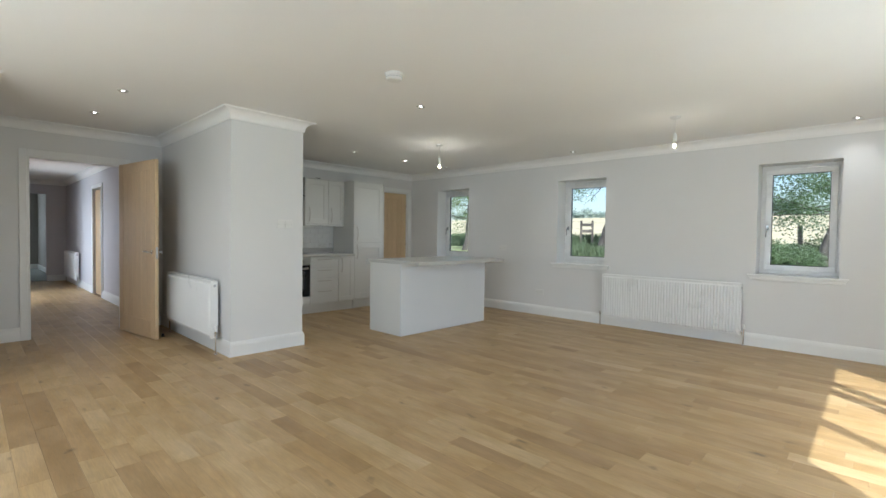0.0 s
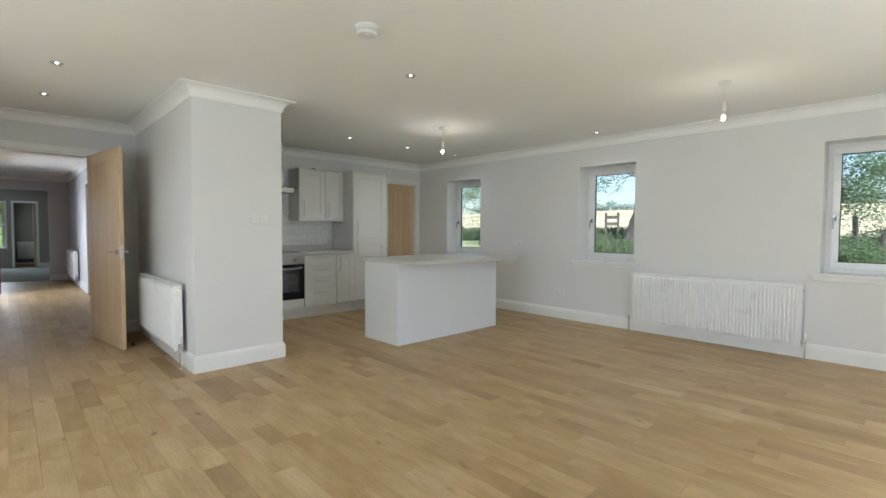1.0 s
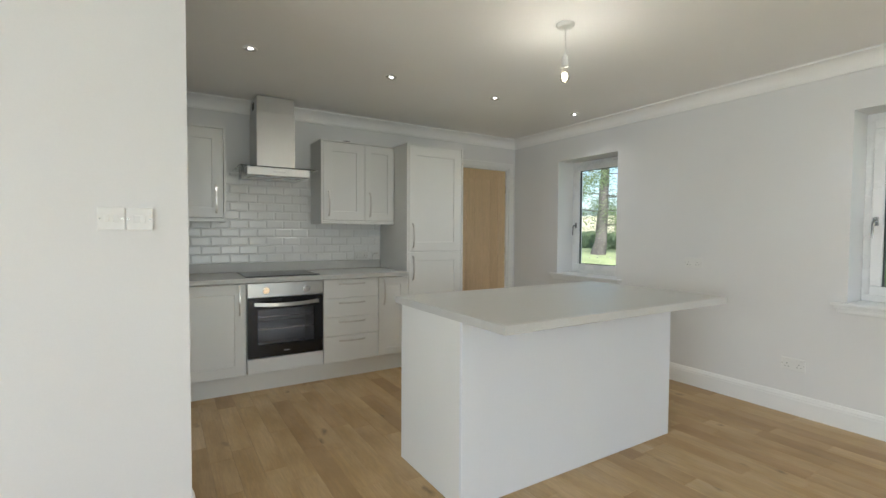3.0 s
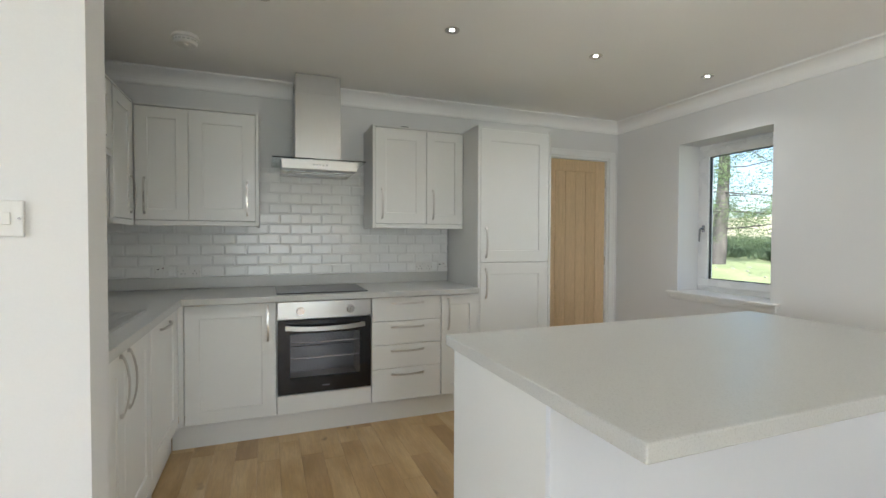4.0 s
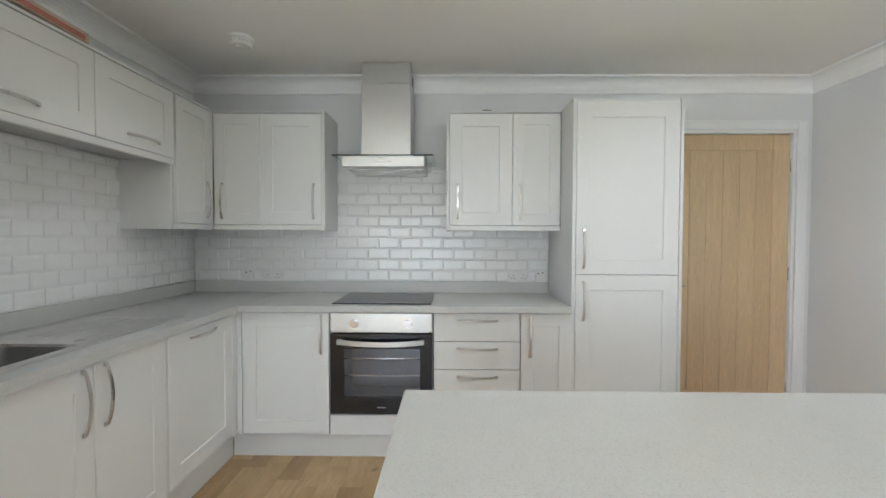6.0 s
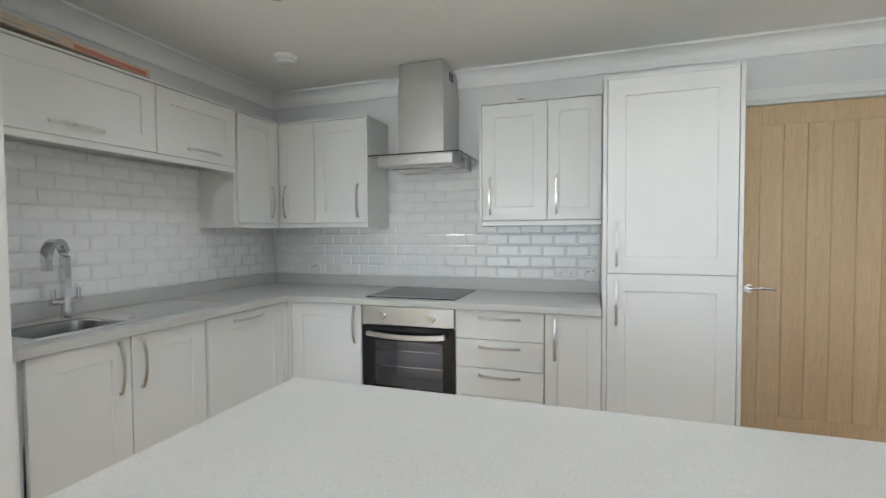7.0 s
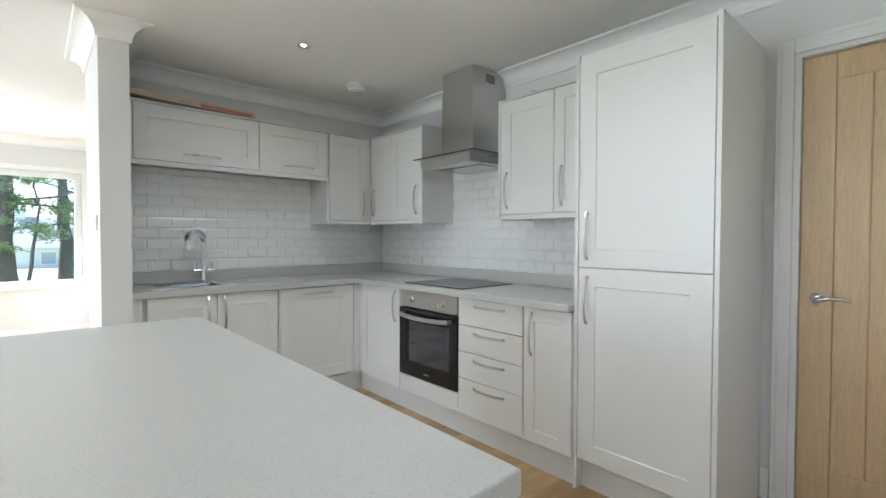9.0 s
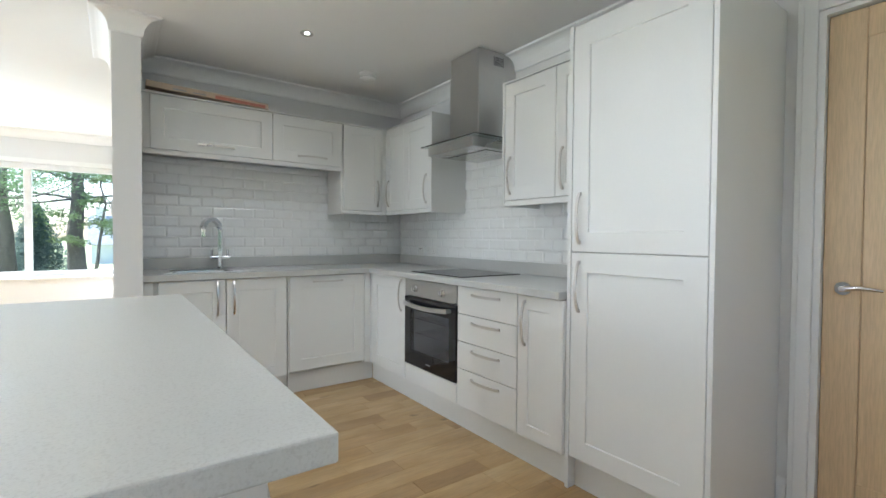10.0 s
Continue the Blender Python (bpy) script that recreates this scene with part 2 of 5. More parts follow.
M_HOODGLASS = clear_glass("hood_glass", (0.86, 0.93, 0.92))
M_OVENGLASS = clear_glass("oven_glass", (0.86, 0.87, 0.9))
M_PLATE = mat("white_moulded_plate", (0.78, 0.775, 0.75), 0.3, spread=0.02, scale=8, fine=60, bump=0.0)
M_CARD = mat("pale_carton", (0.55, 0.45, 0.34), 0.75, spread=0.08, scale=6, fine=90, bump=0.08)
M_CARDRED = mat("red_carton_print", (0.44, 0.17, 0.13), 0.7, spread=0.15, scale=14, fine=90, bump=0.05)
M_RED = mat("red_door_paint", (0.17, 0.016, 0.020), 0.35, spread=0.06, scale=4, fine=90, bump=0.03)
M_OAKDOOR = oak("oak_door", "object", 2, [(0.63, 0.455, 0.265), (0.655, 0.48, 0.285), (0.68, 0.505, 0.305)], 0.42, False)
FLOOR_TONES = [(0.338, 0.215, 0.093), (0.436, 0.296, 0.136), (0.458, 0.316, 0.149), (0.480, 0.333, 0.160), (0.502, 0.353, 0.172), (0.414, 0.271, 0.120), (0.545, 0.407, 0.220)]
M_PLANK = oak("oak_plank", "object", 0, FLOOR_TONES, 0.38)
M_PLANKS = oak("oak_planks", "island", 0, FLOOR_TONES, 0.38)
M_CARPET = mat("grey_carpet", (0.30, 0.315, 0.285), 0.95, spread=0.12, scale=4, fine=220, bump=0.3)
M_SUBFLOOR = mat("dark_joint", (0.20, 0.13, 0.07), 0.8, spread=0.2, scale=6, fine=90)
M_BULB = glow("lit_filament", (1.0, 0.80, 0.52), 16.0)
M_GLOBE = clear_glass("bulb_glass", (1.0, 0.97, 0.92), ior=1.25)
M_LED = glow("lit_downlight", (1.0, 0.93, 0.84), 14.0)


def leafy(name, colour):
    """Leaf stuff that lets part of the light through."""
    m = mat(name, colour, 0.55, spread=0.45, scale=1.2, fine=18, bump=0.0)
    nt = m.node_tree
    b, out = nt.nodes["Principled BSDF"], nt.nodes["Material Output"]
    tr = nt.nodes.new("ShaderNodeBsdfTranslucent")
    nt.links.new(b.inputs["Base Color"].links[0].from_socket, tr.inputs["Color"])
    mx = nt.nodes.new("ShaderNodeMixShader")
    mx.inputs[0].default_value = 0.45
    nt.links.new(b.outputs[0], mx.inputs[1])
    nt.links.new(tr.outputs[0], mx.inputs[2])
    nt.links.new(mx.outputs[0], out.inputs["Surface"])
    return m


M_GRASS = mat("lawn", (0.30, 0.34, 0.16), 0.9, spread=0.4, scale=0.8, fine=30, bump=0.4)
M_STRAW = mat("ripe_field", (0.50, 0.44, 0.28), 0.9, spread=0.2, scale=0.08, fine=6, bump=0.3)
M_LEAF = leafy("green_leaf", (0.175, 0.255, 0.13))
M_LEAF2 = leafy("yellow_green_leaf", (0.20, 0.26, 0.125))
M_TALL = leafy("uncut_grass", (0.17, 0.225, 0.125))
M_HEDGE = leafy("bright_hedge_leaf", (0.30, 0.44, 0.14))
M_BLUE = leafy("blue_green_needle", (0.13, 0.19, 0.17))
# the pale blue-green of distance haze is put into this leaf colour
M_WOODS = leafy("haze_tinted_woods", (0.36, 0.44, 0.40))
M_BARK = mat("bark", (0.125, 0.112, 0.10), 0.9, spread=0.4, scale=6, fine=40, bump=0.6, stretch=(1, 1, 0.3))
M_POST = mat("weathered_wood", (0.20, 0.175, 0.15), 0.85, spread=0.3, scale=8, fine=60, bump=0.3, stretch=(1, 1, 0.2))
M_SLATE = mat("roof_slate", (0.42, 0.43, 0.45), 0.7, spread=0.2, scale=3, fine=20, bump=0.3)
M_RENDER = mat("white_render", (0.72, 0.71, 0.68), 0.85, spread=0.05, scale=2, fine=30, bump=0.2)
M_TEAL = mat("teal_plastic", (0.04, 0.16, 0.17), 0.5, spread=0.1, scale=4, fine=30, bump=0.05)
M_STONE = mat("pale_stone", (0.36, 0.34, 0.30), 0.9, spread=0.25, scale=5, fine=40, bump=0.4)


# ---------------------------------------------------------------- mesh helpers
def box(bm, x0, x1, y0, y1, z0, z1, bev=0.0, seg=1):
    """An upright box, its edges rounded by bev, added to bm."""
    got = bmesh.ops.create_cube(bm, size=1.0, matrix=Matrix.Translation(((x0 + x1) / 2, (y0 + y1) / 2, (z0 + z1) / 2)) @ Matrix.Diagonal((abs(x1 - x0), abs(y1 - y0), abs(z1 - z0), 1)))
    if bev:
        edges = list({e for v in got["verts"] for e in v.link_edges})
        bmesh.ops.bevel(bm, geom=edges, offset=bev, segments=seg, profile=0.5, affect="EDGES")
    return bm


def cyl(bm, a, b, r0, r1=None, seg=16):
    """A capped round bar from a to b."""
    a, b = Vector(a), Vector(b)
    m = Matrix.Translation((a + b) / 2) @ (b - a).to_track_quat("Z", "Y").to_matrix().to_4x4()
    bmesh.ops.create_cone(bm, cap_ends=True, segments=seg, radius1=r0, radius2=r0 if r1 is None else r1, depth=(b - a).length, matrix=m)
    return bm


def tube(bm, pts, radii, seg=10, square=False):
    """A bar swept along points; square gives a flat strap of (half width, half thickness)."""
    pts = [Vector(p) for p in pts]
    rings = []
    up = Vector((0, 0, 1))
    last = None
    for i, p in enumerate(pts):
        d = (pts[min(i + 1, len(pts) - 1)] - pts[max(i - 1, 0)]).normalized()
        side = d.cross(up)
        if side.length < 0.05:
            side = d.cross(Vector((1, 0, 0)))
        if last is not None and not square:
            side = last - d * last.dot(d)
        side.normalize()
        last = side
        nor = side.cross(d).normalized()
        r = radii[i] if isinstance(radii, (list, tuple)) and not square else radii
        if square:
            hw, ht = radii
            cs = [side * hw + nor * ht, -side * hw + nor * ht, -side * hw - nor * ht, side * hw - nor * ht]
        else:
            cs = [side * math.cos(2 * math.pi * k / seg) * r + nor * math.sin(2 * math.pi * k / seg) * r for k in range(seg)]
        rings.append([bm.verts.new(p + c) for c in cs])
    n = len(rings[0])
    for a, b in zip(rings, rings[1:]):
        for k in range(n):
            bm.faces.new((a[k], a[(k + 1) % n], b[(k + 1) % n], b[k]))
    bm.faces.new(rings[0][::-1])
    bm.faces.new(rings[-1])
    return bm


def lathe(bm, prof, cx, cy, seg=28):
    """A turned form about a vertical axis; prof: (radius, z) from end to end."""
    rings = []
    for r, z in prof:
        rings.append([bm.verts.new((cx + r * math.cos(2 * math.pi * k / seg), cy + r * math.sin(2 * math.pi * k / seg), z)) for k in range(seg)])
    for a, b in zip(rings, rings[1:]):
        for k in range(seg):
            bm.faces.new((a[k], a[(k + 1) % seg], b[(k + 1) % seg], b[k]))
    bm.faces.new(rings[0][::-1])
    bm.faces.new(rings[-1])
    return bm


def mesh_of(bm, name, material, smooth=False):
    bmesh.ops.recalc_face_normals(bm, faces=bm.faces)
    me = bpy.data.meshes.new(name)
    bm.to_mesh(me)
    bm.free()
    me.materials.append(material)
    if smooth:
        me.polygons.foreach_set("use_smooth", [True] * len(me.polygons))
        me.set_sharp_from_angle(angle=radians(35))
    return me


def part(name, bm, material, parent=None, label="", at=None, smooth=False, kind=""):
    ob = new(name, mesh_of(bm, name, material, smooth) if isinstance(bm, bmesh.types.BMesh) else bm)
    if parent is not None:
        ob.parent = parent
    if at is not None:
        ob.matrix_basis = at
    return tagged(ob, label=label, kind=kind)


def thing(name, at, label, category, group=""):
    ob = new(name)
    ob.empty_display_size = 0.1
    ob.matrix_basis = at
    return tagged(ob, label=label, category=category, group=group)


def structure(name, bm, material, label, category, smooth=False):
    return tagged(part(name, bm, material, smooth=smooth), label=label, category=category, kind="structure")


def wall(name, x0, x1, y0, y1, holes, material, label, top=2.43):
    """A wall between two corners, with holes (from, to, sill, head) along its longer way."""
    bm = bmesh.new()
    along_x = (x1 - x0) > (y1 - y0)
    a, b = (x0, x1) if along_x else (y0, y1)

    def piece(p, q, z0, z1):
        if q - p > 1e-4 and z1 - z0 > 1e-4:
            box(bm, p, q, y0, y1, z0, z1) if along_x else box(bm, x0, x1, p, q, z0, z1)

    at = a
    for p, q, lo, hi in sorted(holes):
        piece(at, p, 0, top)
        piece(p, q, 0, lo)
        piece(p, q, hi, top)
        at = q
    piece(at, b, 0, top)
    return structure(name, bm, material, label, "wall")


def sweep(bm, path, prof, z, closed=False):
    """A moulding along a plan path with the room on its left; prof: (out, up) points."""
    n = len(path)
    pts = [Vector(p) for p in path]
    rings = []
    for i in range(n):
        d0 = (pts[i] - pts[i - 1]).normalized() if (closed or i > 0) else None
        d1 = (pts[(i + 1) % n] - pts[i]).normalized() if (closed or i < n - 1) else None
        d0, d1 = d0 or d1, d1 or d0
        n0, n1 = Vector((-d0.y, d0.x)), Vector((-d1.y, d1.x))
        mit = (n0 + n1) / (1 + n0.dot(n1))
        rings.append([bm.verts.new((pts[i].x + mit.x * o, pts[i].y + mit.y * o, z + u)) for o, u in prof])
    k = len(prof)
    for i in range(n if closed else n - 1):
        a, b = rings[i], rings[(i + 1) % n]
        for j in range(k):
            bm.faces.new((a[j], a[(j + 1) % k], b[(j + 1) % k], b[j]))
    if not closed:
        bm.faces.new(rings[0])
        bm.faces.new(rings[-1][::-1])
    return bm


# ---------------------------------------------------------------- plan
N, S, E = 6.45, -1.45, 1.0            # faces of the outer walls
KX, LX = -6.98, -6.90                 # kitchen back wall, wall with the hall doorway
SINKY, RADY = 2.065, 1.975            # the two faces of the wall between kitchen and sitting room
NX0, NX1, NY = -4.815, -4.672, 2.741   # the wall's end nib
STUBX, STUBY = -5.08, 0.30
H = 2.425
WINDOWS = [(-6.24, -5.46), (-3.675, -2.915), (-1.125, -0.395)]
SILL, HEAD = 0.83, 2.08

bm = box(bmesh.new(), -22.3, 1.35, -1.85, 6.86, -0.25, -0.016)
structure("floor", bm, M_SUBFLOOR, "oak strip floor of short boards in mixed tones", "floor")
bm = box(bmesh.new(), -22.3, 1.35, -1.85, 6.86, H, H + 0.3)
structure("ceiling", bm, M_CEIL, "plain off-white plastered ceiling", "ceiling")

wall("wall_north", KX - 0.2, E + 0.3, N, N + 0.38, [(a, b, SILL - 0.03, HEAD) for a, b in WINDOWS], M_WALL, "pale grey painted wall with three deep window openings")
wall("wall_kitchen", KX - 0.18, KX, SINKY - 0.08, N, [(5.352, 6.348, 0.0, 2.072)], M_WALL, "pale grey painted wall behind the kitchen units")
wall("wall_sink", KX, NX0, RADY, SINKY, [], M_WALL, "pale grey painted wall between kitchen and sitting area")
wall("wall_nib", NX0, NX1, RADY, NY, [], M_WALL, "pale grey painted wall end beside the kitchen")
wall("wall_doorway", LX - 0.13, LX, 0.16, RADY, [(0.66, 1.55, 0.0, 2.045)], M_WALL, "pale grey painted wall with the hall doorway")
wall("wall_return", LX, STUBX - 0.13, STUBY - 0.14, STUBY, [], M_WALL, "pale grey painted short return wall")
wall("wall_stub", STUBX - 0.13, STUBX, S, STUBY, [], M_WALL, "pale grey painted wall beside the wide window")
wall("wall_south", STUBX - 0.13, E + 0.3, S - 0.3, S, [(-4.86, -0.50, 0.64, 2.03)], M_WALL, "pale grey painted wall with a wide window")
wall("wall_east", E, E + 0.3, S, N, [(1.85, 4.70, 0.02, 2.1)], M_WALL, "pale grey painted wall with glazed garden doors")
# hall and the rooms beyond
wall("wall_hall_right", -14.6, LX - 0.13, 1.92, 1.985, [(-11.2, -10.35, 0.0, 2.04)], M_HALL, "lilac grey painted hall wall")
wall("wall_hall_left", -14.6, LX - 0.13, -0.27, -0.13, [(-11.93, -11.05, 0.0, 2.07)], M_HALL, "lilac grey painted hall wall with the front doorway")
wall("wall_hall_end", -14.75, -14.6, -0.27, 1.985, [(0.25, 1.54, 0.0, 2.1)], M_HALL, "lilac grey painted wall with a wide opening")
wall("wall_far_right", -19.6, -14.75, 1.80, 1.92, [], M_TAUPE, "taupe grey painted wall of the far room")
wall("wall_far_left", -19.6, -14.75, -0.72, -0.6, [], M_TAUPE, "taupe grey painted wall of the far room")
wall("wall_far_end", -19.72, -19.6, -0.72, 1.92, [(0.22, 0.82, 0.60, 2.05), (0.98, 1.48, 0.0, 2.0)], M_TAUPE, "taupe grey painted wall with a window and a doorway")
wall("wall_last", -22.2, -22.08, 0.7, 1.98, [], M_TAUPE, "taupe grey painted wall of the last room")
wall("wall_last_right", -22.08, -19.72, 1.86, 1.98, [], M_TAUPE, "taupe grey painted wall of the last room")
# the hole is an assumed, unseen window for the added lamp
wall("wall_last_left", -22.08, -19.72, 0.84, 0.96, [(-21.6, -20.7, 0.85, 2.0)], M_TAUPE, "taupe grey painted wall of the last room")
wall("wall_side_room", -11.4, -10.2, 2.06, 2.16, [], M_HALL, "grey painted wall behind the hall's side door")

structure("carpet", box(bmesh.new(), -19.598, -14.70, -0.598, 1.78, 0.001, 0.010, 0.003), M_CARPET, "plain grey-green carpet of the far room", "carpet")

# coved cornice all round the room, and skirting
COVE = [(0.0, -0.105), (0.010, -0.105), (0.014, -0.095)] + [(0.014 + 0.078 * (1 - math.cos(a)), -0.092 + 0.078 * math.sin(a)) for a in [radians(k * 90 / 7) for k in range(8)]] + [(0.100, -0.012), (0.104, -0.001), (0.0, -0.001)]
ROOM = [(E, N), (KX, N), (KX, SINKY), (NX0, SINKY), (NX0, NY), (NX1, NY), (NX1, RADY), (LX, RADY), (LX, STUBY), (STUBX, STUBY), (STUBX, S), (E, S)]
structure("cornice", sweep(bmesh.new(), ROOM, COVE, H, closed=True), M_CEIL, "white coved plaster cornice round the ceiling", "cornice")
HALLP = [(LX - 0.13, 1.92), (-14.6, 1.92), (-14.6, -0.13), (LX - 0.13, -0.13)]
structure("cornice_hall", sweep(bmesh.new(), HALLP, COVE, H, closed=True), M_CEIL, "white coved plaster cornice of the hall", "cornice")
SKIRT = [(0.0, 0.0), (0.018, 0.0), (0.018, 0.108), (0.0155, 0.113), (0.0155, 0.122), (0.010, 0.134), (0.006, 0.145), (0.0, 0.147)]
for nm, p in (("baseboard_north", [(E, N), (KX + 0.02, N)]), ("baseboard_nib", [(NX0 + 0.02, NY), (NX1, NY), (NX1, RADY), (LX, RADY), (LX, 1.615)]),
              ("baseboard_doorway", [(LX, 0.595), (LX, STUBY), (STUBX, STUBY), (STUBX, S), (E, S), (E, 1.85)]), ("baseboard_east", [(E, 4.7), (E, N)]),
              ("baseboard_kitchen", [(KX, 5.287), (KX, 5.252)]),
              ("baseboard_hall", [(LX - 0.13, 1.92), (-10.28, 1.92)]), ("baseboard_hall_far", [(-11.27, 1.92), (-14.6, 1.92), (-14.6, 1.54)]),
              ("baseboard_far_room", [(-14.75, 1.80), (-19.6, 1.80), (-19.6, 1.48)])):
    structure(nm, sweep(bmesh.new(), p, SKIRT, 0.0), M_TRIM, "white moulded skirting board", "skirting board")


# ---------------------------------------------------------------- windows
def casement(idx, x0, x1):
    """A white casement set deep in the north wall, with handle and moulded sill."""
    y0 = N + 0.235
    root = tagged(new(f"window_{idx}"), label="white plastic casement window with a lever handle and moulded sill", category="window", kind="structure")
    w, z0, z1 = x1 - x0, SILL, HEAD
    bm = bmesh.new()
    for a, b, c, d in ((0, w, z0, z0 + 0.05), (0, w, z1 - 0.055, z1), (0, 0.05, z0 + 0.05, z1 - 0.055), (w - 0.05, w, z0 + 0.05, z1 - 0.055)):
        box(bm, x0 + a, x0 + b, y0, y0 + 0.07, c, d, 0.004)
    part("window_frame", bm, M_UPVC, root)
    bm = bmesh.new()
    i, k = 0.042, 0.062
    for a, b, c, d in ((i, w - i, z0 + i, z0 + i + k), (i, w - i, z1 - i - k, z1 - i), (i, i + k, z0 + i + k, z1 - i - k), (w - i - k, w - i, z0 + i + k, z1 - i - k)):
        box(bm, x0 + a, x0 + b, y0 - 0.016, y0 + 0.05, c, d, 0.006, 2)
    part("sash", bm, M_UPVC, root)
    bm = bmesh.new()
    g = i + k - 0.002
    for a, b, c, d in ((g, w - g, z0 + g, z0 + g + 0.008), (g, w - g, z1 - g - 0.008, z1 - g), (g, g + 0.008, z0 + g + 0.008, z1 - g - 0.008), (w - g - 0.008, w - g, z0 + g + 0.008, z1 - g - 0.008)):
        box(bm, x0 + a, x0 + b, y0 + 0.006, y0 + 0.03, c, d)
    part("glazing_seal", bm, M_BLACK, root, "thin black rubber seal")
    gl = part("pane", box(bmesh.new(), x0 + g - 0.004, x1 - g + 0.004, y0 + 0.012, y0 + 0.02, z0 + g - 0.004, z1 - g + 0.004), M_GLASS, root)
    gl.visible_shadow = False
    bm = bmesh.new()
    hz = (z0 + z1) / 2 - 0.09
    box(bm, x0 + i + 0.014, x0 + i + 0.040, y0 - 0.026, y0 - 0.014, hz - 0.03, hz + 0.03, 0.003)
    part("handle_base", bm, M_SATIN, root)
    bm = bmesh.new()
    tube(bm, [(x0 + i + 0.027, y0 - 0.02, hz), (x0 + i + 0.027, y0 - 0.055, hz), (x0 + i + 0.024, y0 - 0.06, hz - 0.02), (x0 + i + 0.018, y0 - 0.058, hz - 0.11)], [0.008, 0.008, 0.008, 0.006], 10)
    part("handle", bm, M_SATIN, root, "satin chrome lever", smooth=True)
    bm = box(bmesh.new(), x0 + 0.25 * w, x0 + 0.80 * w, y0 - 0.012, y0 + 0.002, z1 - 0.028, z1 - 0.012, 0.003)
    part("trickle_vent", bm, M_UPVC, root)
    bm = bmesh.new()
    box(bm, x0 + 0.001, x1 - 0.001, N - 0.0, y0 - 0.001, SILL - 0.028, SILL)
    box(bm, x0 - 0.075, x1 + 0.075, N - 0.054, N - 0.001, SILL - 0.020, SILL, 0.006, 2)
    box(bm, x0 - 0.062, x1 + 0.062, N - 0.038, N - 0.001, SILL - 0.036, SILL - 0.0205, 0.005, 2)
    box(bm, x0 - 0.052, x1 + 0.052, N - 0.022, N - 0.001, SILL - 0.066, SILL - 0.0365, 0.006, 2)
    part("window_sill", bm, M_TRIM, root, "white moulded timber window board")
    return root


for i, (a, b) in enumerate(WINDOWS):
    casement(i + 1, a, b)


def fixed_window(name, label, x0, x1, y, z0, z1, mullions, along="x", bar=0.07):
    """A wide glazed frame with upright bars at the given places."""
    root = tagged(new(name), label=label, category="window", kind="structure")

    def b4(bm, a, b, c, d, t0, t1, bev=0.005):
        box(bm, a, b, y + t0, y + t1, c, d, bev) if along == "x" else box(bm, y + t0, y + t1, a, b, c, d, bev)

    bm = bmesh.new()
    b4(bm, x0, x1, z0, z0 + bar, 0, 0.07)
    b4(bm, x0, x1, z1 - bar, z1, 0, 0.07)
    b4(bm, x0, x0 + bar, z0 + bar, z1 - bar, 0, 0.07)
    b4(bm, x1 - bar, x1, z0 + bar, z1 - bar, 0, 0.07)
    part("window_frame", bm, M_UPVC, root)
    edges = [x0 + bar]
    for p, q in mullions:
        bm = bmesh.new()
        b4(bm, p, q, z0 + bar, z1 - bar, 0.002, 0.068)
        part("mullion", bm, M_UPVC, root)
        edges += [p, q]
    edges.append(x1 - bar)
    for p, q in zip(edges[::2], edges[1::2]):
        bm = bmesh.new()
        b4(bm, p - 0.003, q + 0.003, z0 + bar - 0.003, z1 - bar + 0.003, 0.03, 0.036, 0)
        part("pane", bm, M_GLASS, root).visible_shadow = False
    return root


ws = fixed_window("window_4", "wide white fixed window with upright bars over a white board", -4.86, -0.50, S - 0.10, 0.64, 2.03, [(-3.865, -3.79), (-2.75, -2.675), (-1.62, -1.545)])
bm = box(bmesh.new(), -4.93, -0.43, S, S + 0.06, 0.612, 0.645, 0.006, 2)
box(bm, -4.859, -0.501, S - 0.10, S - 0.001, 0.612, 0.640)
part("window_sill", bm, M_TRIM, ws)
bm = bmesh.new()
for a, b, c, d in ((-4.915, -0.445, 2.03, 2.085), (-4.915, -4.86, 0.646, 2.03), (-0.50, -0.445, 0.646, 2.03)):
    box(bm, a, b, S, S + 0.018, c, d, 0.004)
part("trim", bm, M_TRIM, ws)
wd = fixed_window("door_3", "white glazed garden doors in a wide frame", 1.85, 4.70, E + 0.05, 0.02, 2.1, [(2.775, 2.87), (3.625, 3.755), (3.885, 4.0)], "y", 0.055)
tagged(wd, category="door")
wf = fixed_window("window_5", "white two-light window of the far room", 0.22, 0.82, -19.68, 0.60, 2.05, [], "y", 0.06)
part("transom", box(bmesh.new(), -19.678, -19.612, 0.28, 0.76, 1.30, 1.36, 0.004), M_UPVC, wf)


# ---------------------------------------------------------------- doors
def door_leaf(parent, w, h, ht=0.04):
    """An oak leaf of grooved boards in a frame, built from x=0 to w, front at y=0; parts hang under parent."""
    st, rl, br = 0.117, 0.115, 0.20
    for nm, a, b, c, d in (("stile", 0, st, 0, h), ("stile", w - st, w, 0, h), ("top_rail", st, w - st, h - rl, h), ("bottom_rail", st, w - st, 0, br)):
        part(nm, box(bmesh.new(), a + 0.0003, b - 0.0003, 0, ht, c, d, 0.003), M_OAKDOOR, parent)
    n = 6
    bw = (w - 2 * st) / n
    for i in range(n):
        part("board", box(bmesh.new(), st + i * bw + 0.0004, st + (i + 1) * bw - 0.0004, 0.0035, ht - 0.0035, br - 0.004, h - rl + 0.004, 0.004), M_OAKDOOR, parent)


